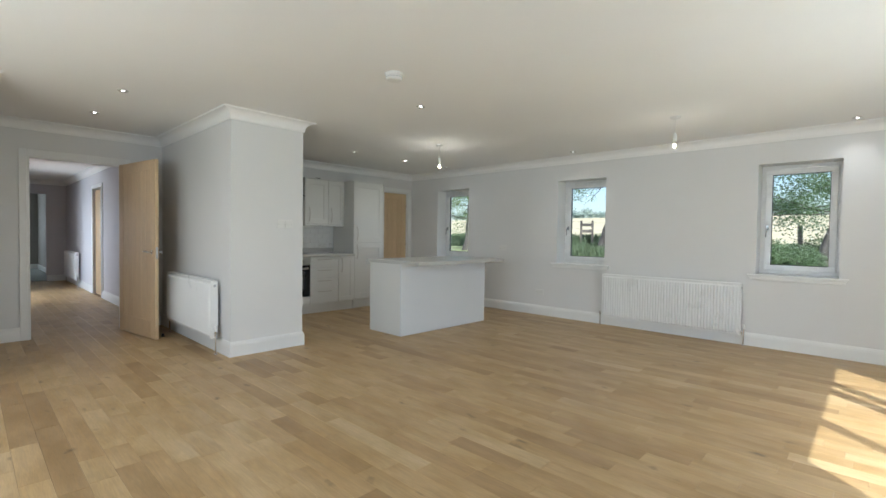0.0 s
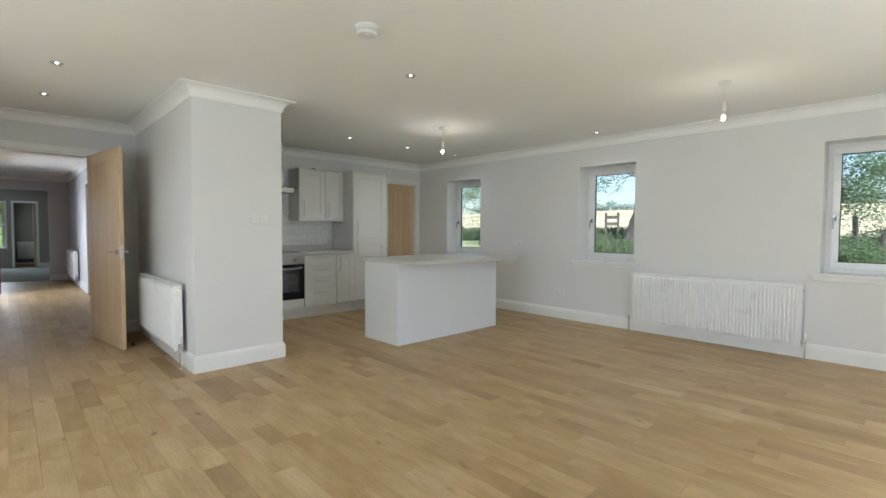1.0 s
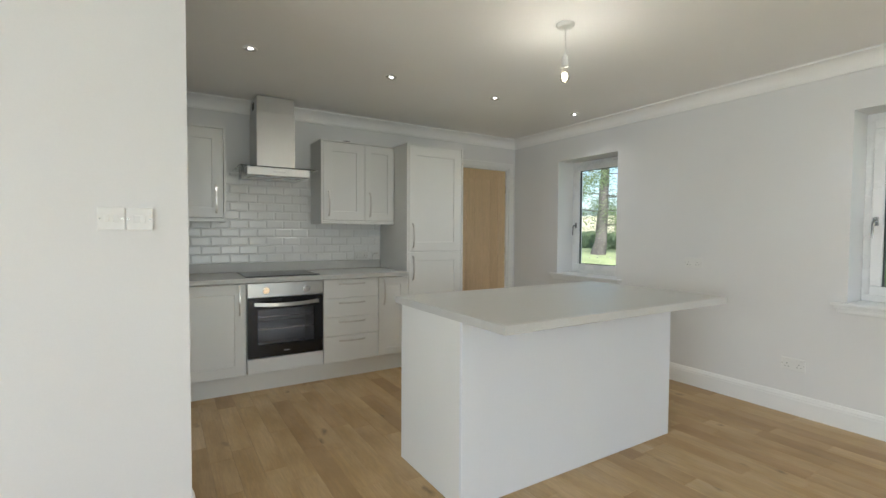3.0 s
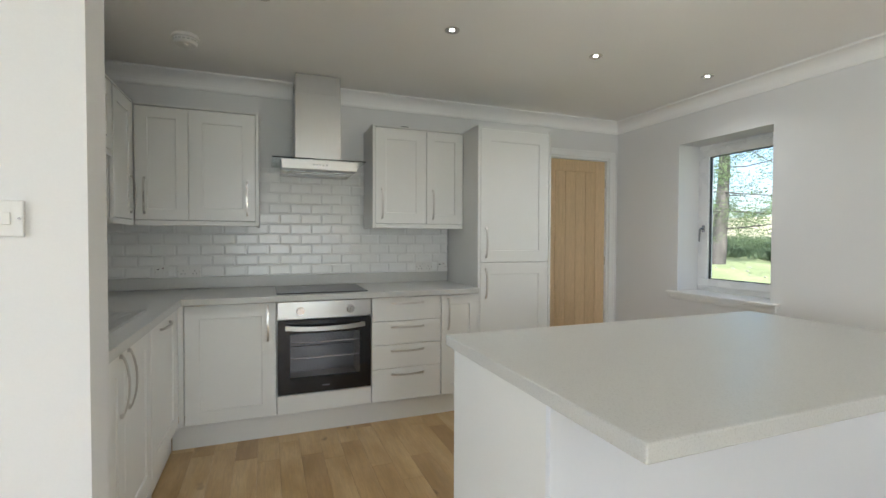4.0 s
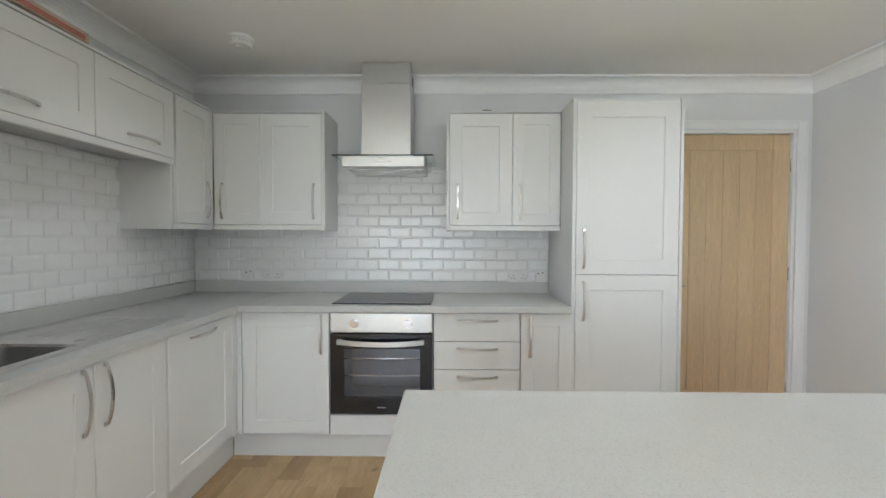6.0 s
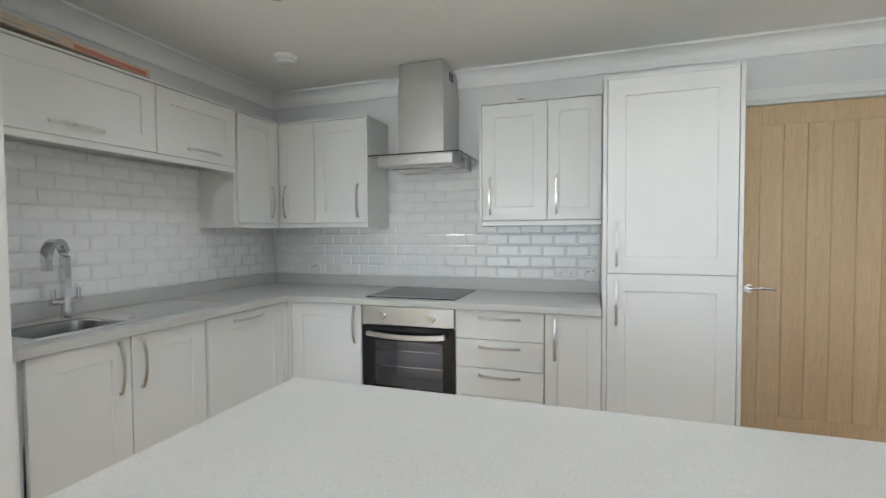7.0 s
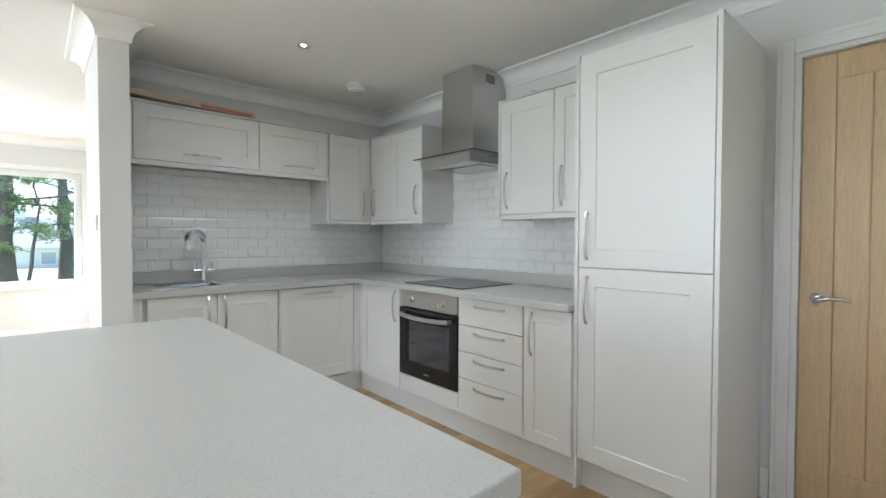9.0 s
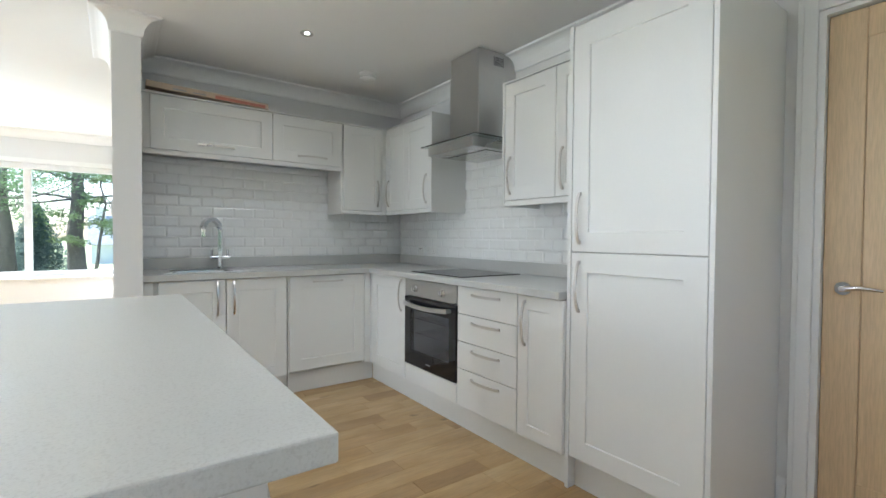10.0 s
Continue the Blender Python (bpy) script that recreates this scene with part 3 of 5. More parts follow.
def lever(parent, x, z, y, way, turn):
    """A chrome lever on a round rose; way: side it points to, turn: -1 towards the front, 1 towards the back."""
    bm = bmesh.new()
    cyl(bm, (x, y, z), (x, y + 0.009 * turn, z), 0.026, seg=24)
    cyl(bm, (x, y + 0.009 * turn, z), (x, y + 0.05 * turn, z), 0.0095)
    tube(bm, [(x, y + 0.048 * turn, z), (x + 0.02 * way, y + 0.052 * turn, z + 0.002), (x + 0.055 * way, y + 0.05 * turn, z + 0.008), (x + 0.09 * way, y + 0.05 * turn, z + 0.006), (x + 0.125 * way, y + 0.047 * turn, z + 0.001)],
         [0.010, 0.0105, 0.0095, 0.008, 0.006], 12)
    return part("handle", bm, M_CHROME, parent, "polished chrome lever handle", smooth=True)


def hinge(parent, x, z, y):
    bm = cyl(bmesh.new(), (x, y, z - 0.045), (x, y, z + 0.045), 0.007)
    part("hinge", bm, M_STEEL, parent, smooth=True)


# kitchen door, shut
d1 = tagged(new("door_1"), label="closed oak boarded door with chrome lever in a white frame", category="door", kind="structure")
d1.matrix_basis = pose(KX - 0.028, 5.381, 0.006, 0, 0, 90)
door_leaf(d1, 0.94, 2.038)
lever(d1, 0.065, 0.96, 0.0, 1, -1)
for z in (0.22, 1.05, 1.82):
    hinge(d1, 0.946, z, -0.004)
bm = bmesh.new()
AR = 0.068
box(bm, -0.026, -0.002, -0.026, 0.12, -0.006, 2.042)
box(bm, 0.942, 0.964, -0.026, 0.12, -0.006, 2.042)
box(bm, -0.026, 0.964, -0.026, 0.12, 2.0425, 2.064)
part("door_lining", bm, M_TRIM, d1)


def architrave(parent, w0, w1, top, y, mat_, clip=None):
    """Moulded door casing round an opening on the face y (towards -y), local axes."""
    for nm, a, b, c, d in (("architrave", w0 - AR, w0, -0.006, top + AR), ("architrave", w1, (clip or w1 + AR), -0.006, top + AR), ("architrave", w0, w1, top, top + AR)):
        bm = box(bmesh.new(), a, b, y - 0.016, y, c, d, 0.005, 2)
        if b - a > d - c:
            box(bm, a, b, y - 0.021, y - 0.0165, d - 0.022, d - 0.002, 0.002)
        else:
            o = (a + 0.002, a + 0.022) if a < w0 - 0.01 else (b - 0.022, b - 0.002)
            box(bm, o[0], o[1], y - 0.021, y - 0.0165, c, d - 0.024, 0.002)
        part(nm, bm, mat_, parent)


architrave(d1, -0.024, 0.962, 2.062, -0.0282, M_TRIM, clip=1.032)

# hall doorway and its open leaf
d2 = tagged(new("door_2"), label="oak boarded door standing wide open in a white frame", category="door", kind="structure")
d2.matrix_basis = pose(LX, 1.552, 0.0, 0, 0, 0)
bm = bmesh.new()
box(bm, -0.135, 0.002, -0.892, -0.868, 0, 2.02)
box(bm, -0.135, 0.002, -0.026, -0.002, 0, 2.02)
box(bm, -0.135, 0.002, -0.892, -0.002, 2.0205, 2.043)
part("door_lining", bm, M_TRIM, d2)
for nm, a, b, c, d in (("architrave", -0.958, -0.890, 0, 2.111), ("architrave", -0.004, 0.064, 0, 2.111), ("architrave", -0.890, -0.004, 2.043, 2.111)):
    part(nm, box(bmesh.new(), 0.0005, 0.018, a, b, c, d, 0.005, 2), M_TRIM, d2)
    part(nm, box(bmesh.new(), -0.148, -0.1305, a, b, c, d, 0.005, 2), M_TRIM, d2)
leaf = tagged(new("leaf"), label="oak leaf with upright grooved boards")
leaf.parent = d2
leaf.matrix_basis = pose(0.022, -0.052, 0.008, 0, 0, 9.0)
door_leaf(leaf, 0.95, 2.02)
lever(leaf, 0.885, 0.982, 0.0, -1, -1)
lever(leaf, 0.885, 0.982, 0.04, -1, 1)
part("latch_plate", box(bmesh.new(), 0.9495, 0.9525, 0.008, 0.032, 0.91, 1.04, 0.001), M_CHROME, leaf)

# side door of the hall, red front door, far doorway
d4 = tagged(new("door_4"), label="oak door in a white frame off the hall", category="door", kind="structure")
d4.matrix_basis = pose(-10.35, 1.945, 0.0, 0, 0, 180)
door_leaf(d4, 0.80, 2.0)
bm = bmesh.new()
box(bm, -0.0, 0.02, -0.02, 0.05, 0, 2.03)
part("door_lining", bm, M_TRIM, d4)
for nm, a, b, c, d in (("architrave", -0.068, 0.0, 0, 2.1), ("architrave", 0.85, 0.918, 0, 2.1), ("architrave", 0.0, 0.85, 2.035, 2.1)):
    part(nm, box(bmesh.new(), a, b, 0.0255, 0.043, c, d, 0.005, 2), M_TRIM, d4)
for ch in list(d4.children):
    if ch.name.startswith(("stile", "board", "top_rail", "bottom_rail")):
        ch.location = (0.025, -0.045, 0.006)
    if ch.name.startswith("architrave"):
        ch.matrix_basis = pose(0, 0, 0)

d5 = tagged(new("door_5"), label="red painted front door standing open into the hall", category="door", kind="structure")
d5.matrix_basis = pose(-12.05, -0.10, 0.02, 0, 0, 90)
part("leaf", box(bmesh.new(), 0.0, 0.83, 0.0, 0.045, 0, 2.02, 0.004), M_RED, d5)
for a, b, c, d in ((0.12, 0.38, 0.2, 0.85), (0.45, 0.71, 0.2, 0.85), (0.12, 0.38, 1.05, 1.85), (0.45, 0.71, 1.05, 1.85)):
    part("panel", box(bmesh.new(), a, b, -0.007, 0.0, c, d, 0.006), M_RED, d5)
part("handle_plate", box(bmesh.new(), 0.755, 0.79, -0.008, -0.0005, 0.88, 1.1, 0.003), M_CHROME, d5)
bm = tube(bmesh.new(), [(0.772, -0.004, 1.03), (0.772, -0.05, 1.03), (0.72, -0.052, 1.03), (0.64, -0.048, 1.03)], [0.01, 0.01, 0.009, 0.007])
part("handle", bm, M_CHROME, d5, smooth=True)

d6 = tagged(new("door_6"), label="doorway with a white casing in the far room", category="door", kind="structure")
for a, b, c, d in ((0.915, 0.98, 0, 2.065), (1.48, 1.545, 0, 2.065), (0.98, 1.48, 2.0, 2.065)):
    part("architrave", box(bmesh.new(), -19.5995, -19.58, a, b, c, d, 0.004), M_TRIM, d6)
part("leaf", box(bmesh.new(), -20.36, -19.73, 1.43, 1.47, 0.01, 1.98, 0.003), M_OAKDOOR, d6)


# ---------------------------------------------------------------- radiators
def radiator(at, w, h, label, valve_right=True, pitch=0.0335):
    """A steel panel radiator with upright flutes; local x along the wall, wall at y=0, front at y=-0.105."""
    root = thing("radiator", at, label, "radiator", "panel radiators")
    yf, yb = -0.100, -0.035
    bm = bmesh.new()
    n = int(w / pitch)
    xs = []
    p = (w - 0.04) / n
    for i in range(n):
        x = 0.02 + p * i
        xs += [(x + p * k / 8, 0.019 * math.sin(math.pi * k / 8) ** 0.7) for k in range(8)]
    xs.append((w - 0.02, 0))
    rows = []
    for z, k in ((0.0, 0.0), (0.022, 0.0), (0.04, 1.0), (h - 0.04, 1.0), (h - 0.022, 0.0), (h, 0.0)):
        rows.append([bm.verts.new((x, yf - d * k, z)) for x, d in xs])
    for a, b in zip(rows, rows[1:]):
        for i in range(len(xs) - 1):
            bm.faces.new((a[i], a[i + 1], b[i + 1], b[i]))
    box(bm, 0.012, w - 0.012, yf + 0.001, yf + 0.014, 0.004, h - 0.006, 0.003)
    part("front_panel", bm, M_RAD, root, "white fluted steel front", smooth=True)
    part("back_panel", box(bmesh.new(), 0.02, w - 0.02, yb - 0.012, yb, 0.01, h - 0.012, 0.003), M_RAD, root)
    for x in (0.0, w - 0.010):
        part("side_panel", box(bmesh.new(), x, x + 0.010, yf - 0.006, yb, 0.004, h - 0.004, 0.004, 2), M_RAD, root)
    bm = bmesh.new()
    box(bm, 0.004, w - 0.004, yf - 0.005, yf + 0.006, h - 0.004, h + 0.006, 0.003)
    box(bm, 0.004, w - 0.004, yb - 0.008, yb, h - 0.004, h + 0.006, 0.003)
    for i in range(int(w / 0.022)):
        x = 0.01 + i * 0.022
        box(bm, x, x + 0.010, yf + 0.006, yb - 0.008, h - 0.001, h + 0.003)
    part("top_grille", bm, M_RAD, root)
    ym = (yf + yb) / 2
    for x, s in ((0.0, -1), (w, 1)):
        bm = bmesh.new()
        cyl(bm, (x, ym, 0.05), (x + 0.03 * s, ym, 0.05), 0.011)
        cyl(bm, (x + 0.03 * s, ym, 0.028), (x + 0.03 * s, ym, 0.075), 0.014)
        cyl(bm, (x + 0.03 * s, ym, -at.translation.z), (x + 0.03 * s, ym, 0.03), 0.0075)
        cyl(bm, (x + 0.03 * s, ym, -at.translation.z), (x + 0.03 * s, ym, -at.translation.z + 0.008), 0.02)
        v = part("valve", bm, M_CHROME, root, "chrome valve and floor pipe", smooth=True)
        if (s > 0) == valve_right:
            part("valve_cap", lathe(bmesh.new(), [(0.013, 0.075), (0.017, 0.08), (0.0175, 0.12), (0.014, 0.128), (0.004, 0.13)], x + 0.03 * s, ym, 18), M_PLATE, v, smooth=True)
    for x, s in ((0.0, -1), (w, 1)):
        part("air_plug", cyl(bmesh.new(), (x - 0.001 * s, ym, h - 0.05), (x + 0.008 * s, ym, h - 0.05), 0.014, seg=14), M_CHROME, root)
    for x in (0.2 * w, 0.8 * w):
        part("bracket", box(bmesh.new(), x - 0.02, x + 0.02, yb + 0.0005, -0.0005, 0.06, h - 0.06), M_RAD, root)
    return root


radiator(pose(-2.90, N, 0.115), 1.66, 0.60, "long white fluted panel radiator on the wall under the windows")
radiator(pose(-4.90, RADY, 0.155, 0, 0, 0) @ pose(-1.42, 0, 0), 1.42, 0.58, "white panel radiator on the wall beside the open oak door")
radiator(pose(STUBX, -1.25, 0.15, 0, 0, 90), 0.9, 0.60, "white panel radiator beside the wide window")
radiator(pose(-14.1, 1.92, 0.15), 1.5, 0.60, "white panel radiator on the lilac grey hall wall")
radiator(pose(-22.08, 1.05, 0.15, 0, 0, 90), 0.7, 0.60, "white panel radiator in the dark last room")


# ---------------------------------------------------------------- kitchen units
def shaker(w, h, rail=0.082, t=0.02, flat=False):
    """A shaker front from x 0..w, z 0..h, face at y=0, back at y=t."""
    bm = bmesh.new()
    if flat:
        return box(bm, 0, w, 0, t, 0, h, 0.0025, 2)
    e, r = 0.0025, 0.0065
    loops = []
    for ins, y in ((0, t), (0, e), (e, 0), (rail - 0.0015, 0), (rail + 0.001, r)):
        loops.append([bm.verts.new(p) for p in ((ins, y, ins), (w - ins, y, ins), (w - ins, y, h - ins), (ins, y, h - ins))])
    for a, b in zip(loops, loops[1:]):
        for k in range(4):
            bm.faces.new((a[k], a[(k + 1) % 4], b[(k + 1) % 4], b[k]))
    bm.faces.new(loops[-1])
    bm.faces.new(loops[0][::-1])
    return bm


def strap(length, upright=True):
    """A bowed strap handle centred at the origin, standing off towards -y."""
    bm = bmesh.new()
    n = 12
    pts = []
    for i in range(n + 1):
        s = -1 + 2 * i / n
        y = -0.006 - 0.024 * (1 - s * s) ** 0.8
        pts.append((0, y, s * length / 2) if upright else (s * length / 2, y, 0))
    rings = []
    for i, p in enumerate(pts):
        hw, ht = 0.0065, 0.0028
        q = Vector(p)
        d = (Vector(pts[min(i + 1, n)]) - Vector(pts[max(i - 1, 0)])).normalized()
        side = Vector((1, 0, 0)) if upright else Vector((0, 0, 1))
        nor = side.cross(d).normalized()
        rings.append([bm.verts.new(q + side * a * hw + nor * b * ht) for a, b in ((1, 1), (-1, 1), (-1, -1), (1, -1))])
    for a, b in zip(rings, rings[1:]):
        for k in range(4):
            bm.faces.new((a[k], a[(k + 1) % 4], b[(k + 1) % 4], b[k]))
    bm.faces.new(rings[0][::-1])
    bm.faces.new(rings[-1])
    for s in (-1, 1):
        c = s * (length / 2 - 0.006)
        if upright:
            box(bm, -0.0065, 0.0065, -0.009, 0.0, c - 0.008, c + 0.008, 0.001)
        else:
            box(bm, c - 0.008, c + 0.008, -0.009, 0.0, -0.0065, 0.0065, 0.001)
    bmesh.ops.recalc_face_normals(bm, faces=bm.faces)
    return mesh_of(bm, "handle", M_NICKEL)


STRAP_V, STRAP_H = strap(0.228), strap(0.236, False)


def front(unit, name, x, z, w, h, grip=None, flat=False, rail=0.082):
    """A door or drawer front under a unit; grip: (x, z, upright) in the front's own measure."""
    d = part(name, shaker(w, h, rail, flat=flat), M_UNIT, unit, at=pose(x, 0, z))
    if grip:
        part("handle", STRAP_V if grip[2] else STRAP_H, None, d, "bowed brushed-nickel strap handle", at=pose(grip[0], 0, grip[1]))
    return d


def carcass(unit, w, z0, z1, depth, x=0.0, y0=0.0225):
    part("body", box(bmesh.new(), x, x + w, y0, depth, z0, z1, 0.001), M_UNIT_IN, unit)


FX = -6.35           # door faces along the back wall
FY = 2.66            # door faces along the sink wall
BASE0, BASE1 = 0.15, 0.868
back_depth, sink_depth = abs(FX - KX) - 0.003, abs(FY - SINKY) - 0.003


def back_unit(y0, label, x=FX):
    return thing("base_unit", pose(x, y0, 0, 0, 0, 90), label, "kitchen cabinet", "base units")


def sink_unit(x0, label):
    return thing("base_unit", pose(x0, FY, 0, 0, 0, 180), label, "kitchen cabinet", "base units")


u = back_unit(2.69, "pale grey shaker base unit in the corner beside the oven")
carcass(u, 0.515, BASE0, BASE1, back_depth)
front(u, "door", 0.003, BASE0, 0.508, 0.717, (0.462, 0.59, True))
u = back_unit(3.812, "pale grey base unit with four plain drawers")
carcass(u, 0.502, BASE0, BASE1, back_depth)
for z0, z1 in ((0.150, 0.373), (0.377, 0.537), (0.541, 0.701), (0.705, 0.867)):
    front(u, "drawer", 0.002, z0, 0.498, z1 - z0, (0.252, (z1 - z0) - (0.042 if z1 > 0.8 else 0.04), False), flat=True)
u = back_unit(4.316, "narrow pale grey shaker base unit beside the tall cabinet")
carcass(u, 0.296, BASE0, BASE1, back_depth)
front(u, "door", 0.002, BASE0, 0.290, 0.717, (0.052, 0.58, True), rail=0.07)
ov = back_unit(3.206, "pale grey oven housing with a drawer-like lower panel")
bm = bmesh.new()
box(bm, 0, 0.018, 0.0225, back_depth, BASE0, BASE1)
box(bm, 0.586, 0.604, 0.0225, back_depth, BASE0, BASE1)
box(bm, 0.018, 0.586, 0.0225, back_depth, BASE0, 0.262)
part("body", bm, M_UNIT_IN, ov)
front(ov, "lower_panel", 0.003, BASE0, 0.598, 0.118, flat=True)

u = sink_unit(-4.872, "pale grey shaker double-door unit under the sink")
bm = bmesh.new()
box(bm, 0, 0.018, 0.0225, sink_depth, BASE0, BASE1)
box(bm, 0.808, 0.826, 0.0225, sink_depth, BASE0, BASE1)
box(bm, 0.018, 0.808, 0.0225, sink_depth, BASE0, 0.17)
box(bm, 0.018, 0.808, 0.0225, 0.04, 0.55, BASE1)
part("body", bm, M_UNIT_IN, u)
front(u, "door", 0.024, BASE0, 0.386, 0.717, (0.335, 0.59, True))
front(u, "door", 0.414, BASE0, 0.398, 0.717, (0.045, 0.59, True))
part("end_panel", box(bmesh.new(), -0.052, -0.001, 0.004, 0.025, BASE0, BASE1, 0.001), M_UNIT, u)
u = sink_unit(-5.704, "pale grey shaker front of the built-in dishwasher")
carcass(u, 0.585, BASE0, BASE1, sink_depth)
front(u, "door", 0.002, 0.17, 0.590, 0.694, (0.29, 0.652, False))
part("edge_strip", box(bmesh.new(), -0.010, 0.0, 0.006, 0.03, 0.02, BASE1), M_UNIT, u)
cp = thing("corner_post", pose(0, 0, 0), "pale grey corner post between the two unit runs", "cabinet filler")
part("post", box(bmesh.new(), FX - 0.02, FX, FY + 0.001, 2.689, BASE0, BASE1, 0.001), M_UNIT, cp)
part("post", box(bmesh.new(), FX + 0.001, -6.3, FY - 0.02, FY, BASE0, BASE1, 0.001), M_UNIT, cp)

pl = thing("plinth", pose(0, 0, 0), "pale grey plinth boards under the base units", "plinth")
part("board", box(bmesh.new(), FX - 0.062, FX - 0.045, 2.62, 4.608, 0.001, 0.152), M_UNIT, pl)
part("board", box(bmesh.new(), FX - 0.044, -5.715, FY - 0.062, FY - 0.045, 0.001, 0.152), M_UNIT, pl)
part("board", box(bmesh.new(), -5.702, -4.83, FY - 0.082, FY - 0.065, 0.001, 0.148), M_UNIT, pl)

# tall cabinet
TX = -6.37
tu = thing("tall_cabinet", pose(TX, 4.612, 0, 0, 0, 90), "tall pale grey shaker cabinet with two doors", "kitchen cabinet")
tdepth = abs(TX - KX) - 0.003
part("side_panel", box(bmesh.new(), 0.0, 0.019, -0.001, tdepth, 0.001, 2.112, 0.001), M_UNIT, tu)
part("side_panel", box(bmesh.new(), 0.617, 0.636, -0.001, tdepth, 0.001, 2.112, 0.001), M_UNIT, tu)
part("top_panel", box(bmesh.new(), 0.0195, 0.6165, 0.012, tdepth, 2.094, 2.112), M_UNIT, tu)
carcass(tu, 0.596, 0.16, 2.09, tdepth, 0.02)
front(tu, "door", 0.022, 0.155, 0.592, 0.936, (0.045, 0.784, True), rail=0.088)
front(tu, "door", 0.022, 1.095, 0.592, 0.996, (0.045, 0.15, True), rail=0.088)
part("plinth", box(bmesh.new(), 0.02, 0.616, 0.05, 0.066, 0.001, 0.150), M_UNIT, tu)

# wall units
WX, WY = -6.64, 2.385
WB, WT = 1.385, 2.100


def wall_unit(at, label):
    return thing("wall_unit", at, label, "kitchen cabinet", "wall units")


wd_ = abs(WX - KX) - 0.003
u = wall_unit(pose(WX, 2.385, 0, 0, 0, 90), "pale grey shaker wall unit with two doors beside the extractor hood")
carcass(u, 0.699, WB - 0.003, WT, wd_)
front(u, "door", 0.002, WB, 0.295, 0.71, (0.052, 0.152, True), rail=0.07)
front(u, "door", 0.300, WB, 0.397, 0.71, (0.345, 0.150, True))
part("end_panel", box(bmesh.new(), 0.7, 0.718, -0.003, wd_, WB - 0.035, WT + 0.014, 0.001), M_UNIT, u)
part("light_rail", box(bmesh.new(), 0.0, 0.6995, 0.0, 0.02, WB - 0.035, WB - 0.004, 0.003), M_UNIT, u)
part("top_rail", box(bmesh.new(), 0.0, 0.6995, 0.0, 0.03, WT + 0.0005, WT + 0.0125, 0.001), M_UNIT, u)
u = wall_unit(pose(WX, 3.882, 0, 0, 0, 90), "pale grey shaker wall unit with two doors beside the tall cabinet")
carcass(u, 0.708, WB - 0.003, WT, wd_, 0.019)
front(u, "door", 0.020, WB, 0.398, 0.71, (0.052, 0.150, True))
front(u, "door", 0.421, WB, 0.304, 0.71, (0.052, 0.150, True), rail=0.07)
part("end_panel", box(bmesh.new(), 0.0, 0.018, -0.003, wd_, WB - 0.035, WT + 0.014, 0.001), M_UNIT, u)
part("light_rail", box(bmesh.new(), 0.0185, 0.727, 0.0, 0.02, WB - 0.035, WB - 0.004, 0.003), M_UNIT, u)
part("top_rail", box(bmesh.new(), 0.0185, 0.727, 0.0, 0.03, WT + 0.0005, WT + 0.0125, 0.001), M_UNIT, u)
sd = abs(WY - SINKY) - 0.003
u = wall_unit(pose(-4.818, WY, 0, 0, 0, 180), "pale grey bridging wall unit with two lift-up doors over the sink")
carcass(u, 1.40, 1.735, WT, sd)
front(u, "lift_up_door", 0.058, 1.737, 0.785, 0.358, (0.40, 0.055, False))
front(u, "lift_up_door", 0.847, 1.737, 0.556, 0.358, (0.31, 0.055, False))
part("filler", box(bmesh.new(), 0.0, 0.055, 0.001, 0.02, 1.735, WT - 0.005), M_UNIT, u)
part("light_rail", box(bmesh.new(), 0.0, 1.40, 0.0, 0.02, 1.702, 1.734, 0.003), M_UNIT, u)
part("top_rail", box(bmesh.new(), 0.0, 1.40, 0.0, 0.03, WT + 0.0005, WT + 0.0125, 0.001), M_UNIT, u)
u = wall_unit(pose(-6.222, WY, 0, 0, 0, 180), "pale grey shaker corner wall unit with one narrow door")
carcass(u, 0.40, WB - 0.003, WT, sd, 0.019)
front(u, "door", 0.021, WB, 0.355, 0.71, (0.312, 0.150, True), rail=0.07)
part("end_panel", box(bmesh.new(), 0.0, 0.018, 0.022, sd, WB - 0.035, WT + 0.001, 0.001), M_UNIT, u)
part("corner_post", box(bmesh.new(), 0.379, 0.418, 0.003, 0.022, WB - 0.03, WT), M_UNIT, u)
part("light_rail", box(bmesh.new(), 0.0, 0.40, 0.0, 0.02, WB - 0.035, WB - 0.004, 0.003), M_UNIT, u)
part("top_rail", box(bmesh.new(), 0.0, 0.40, 0.0, 0.03, WT + 0.0005, WT + 0.0125, 0.001), M_UNIT, u)

# worktop with upstand, cut out for the sink
SX0, SX1, SY0, SY1 = -5.93, -4.93, 2.15, 2.595
wt = thing("worktop", pose(0, 0, 0), "pale speckled stone-look worktop in an L with upstand", "worktop")
bm = bmesh.new()
HX0, HX1, HY0, HY1 = SX0 + 0.03, SX1 - 0.03, SY0 + 0.03, SY1 - 0.03
box(bm, KX + 0.001, -6.322, 2.684, 4.606, 0.872, 0.910, 0.004, 2)
part("slab", bm, M_TOP, wt)
bm = bmesh.new()
loops = []
for x0, x1, y0, y1, z in ((KX + 0.001, NX0 - 0.001, SINKY + 0.001, 2.683, 0.872), (KX + 0.001, NX0 - 0.001, SINKY + 0.001, 2.683, 0.910), (HX0, HX1, HY0, HY1, 0.910), (HX0, HX1, HY0, HY1, 0.872)):
    loops.append([bm.verts.new((x, y, z)) for x, y in ((x0, y0), (x1, y0), (x1, y1), (x0, y1))])
for a, b in zip(loops, loops[1:] + loops[:1]):
    for k in range(4):
        bm.faces.new((a[k], a[(k + 1) % 4], b[(k + 1) % 4], b[k]))
part("slab", bm, M_TOP, wt)
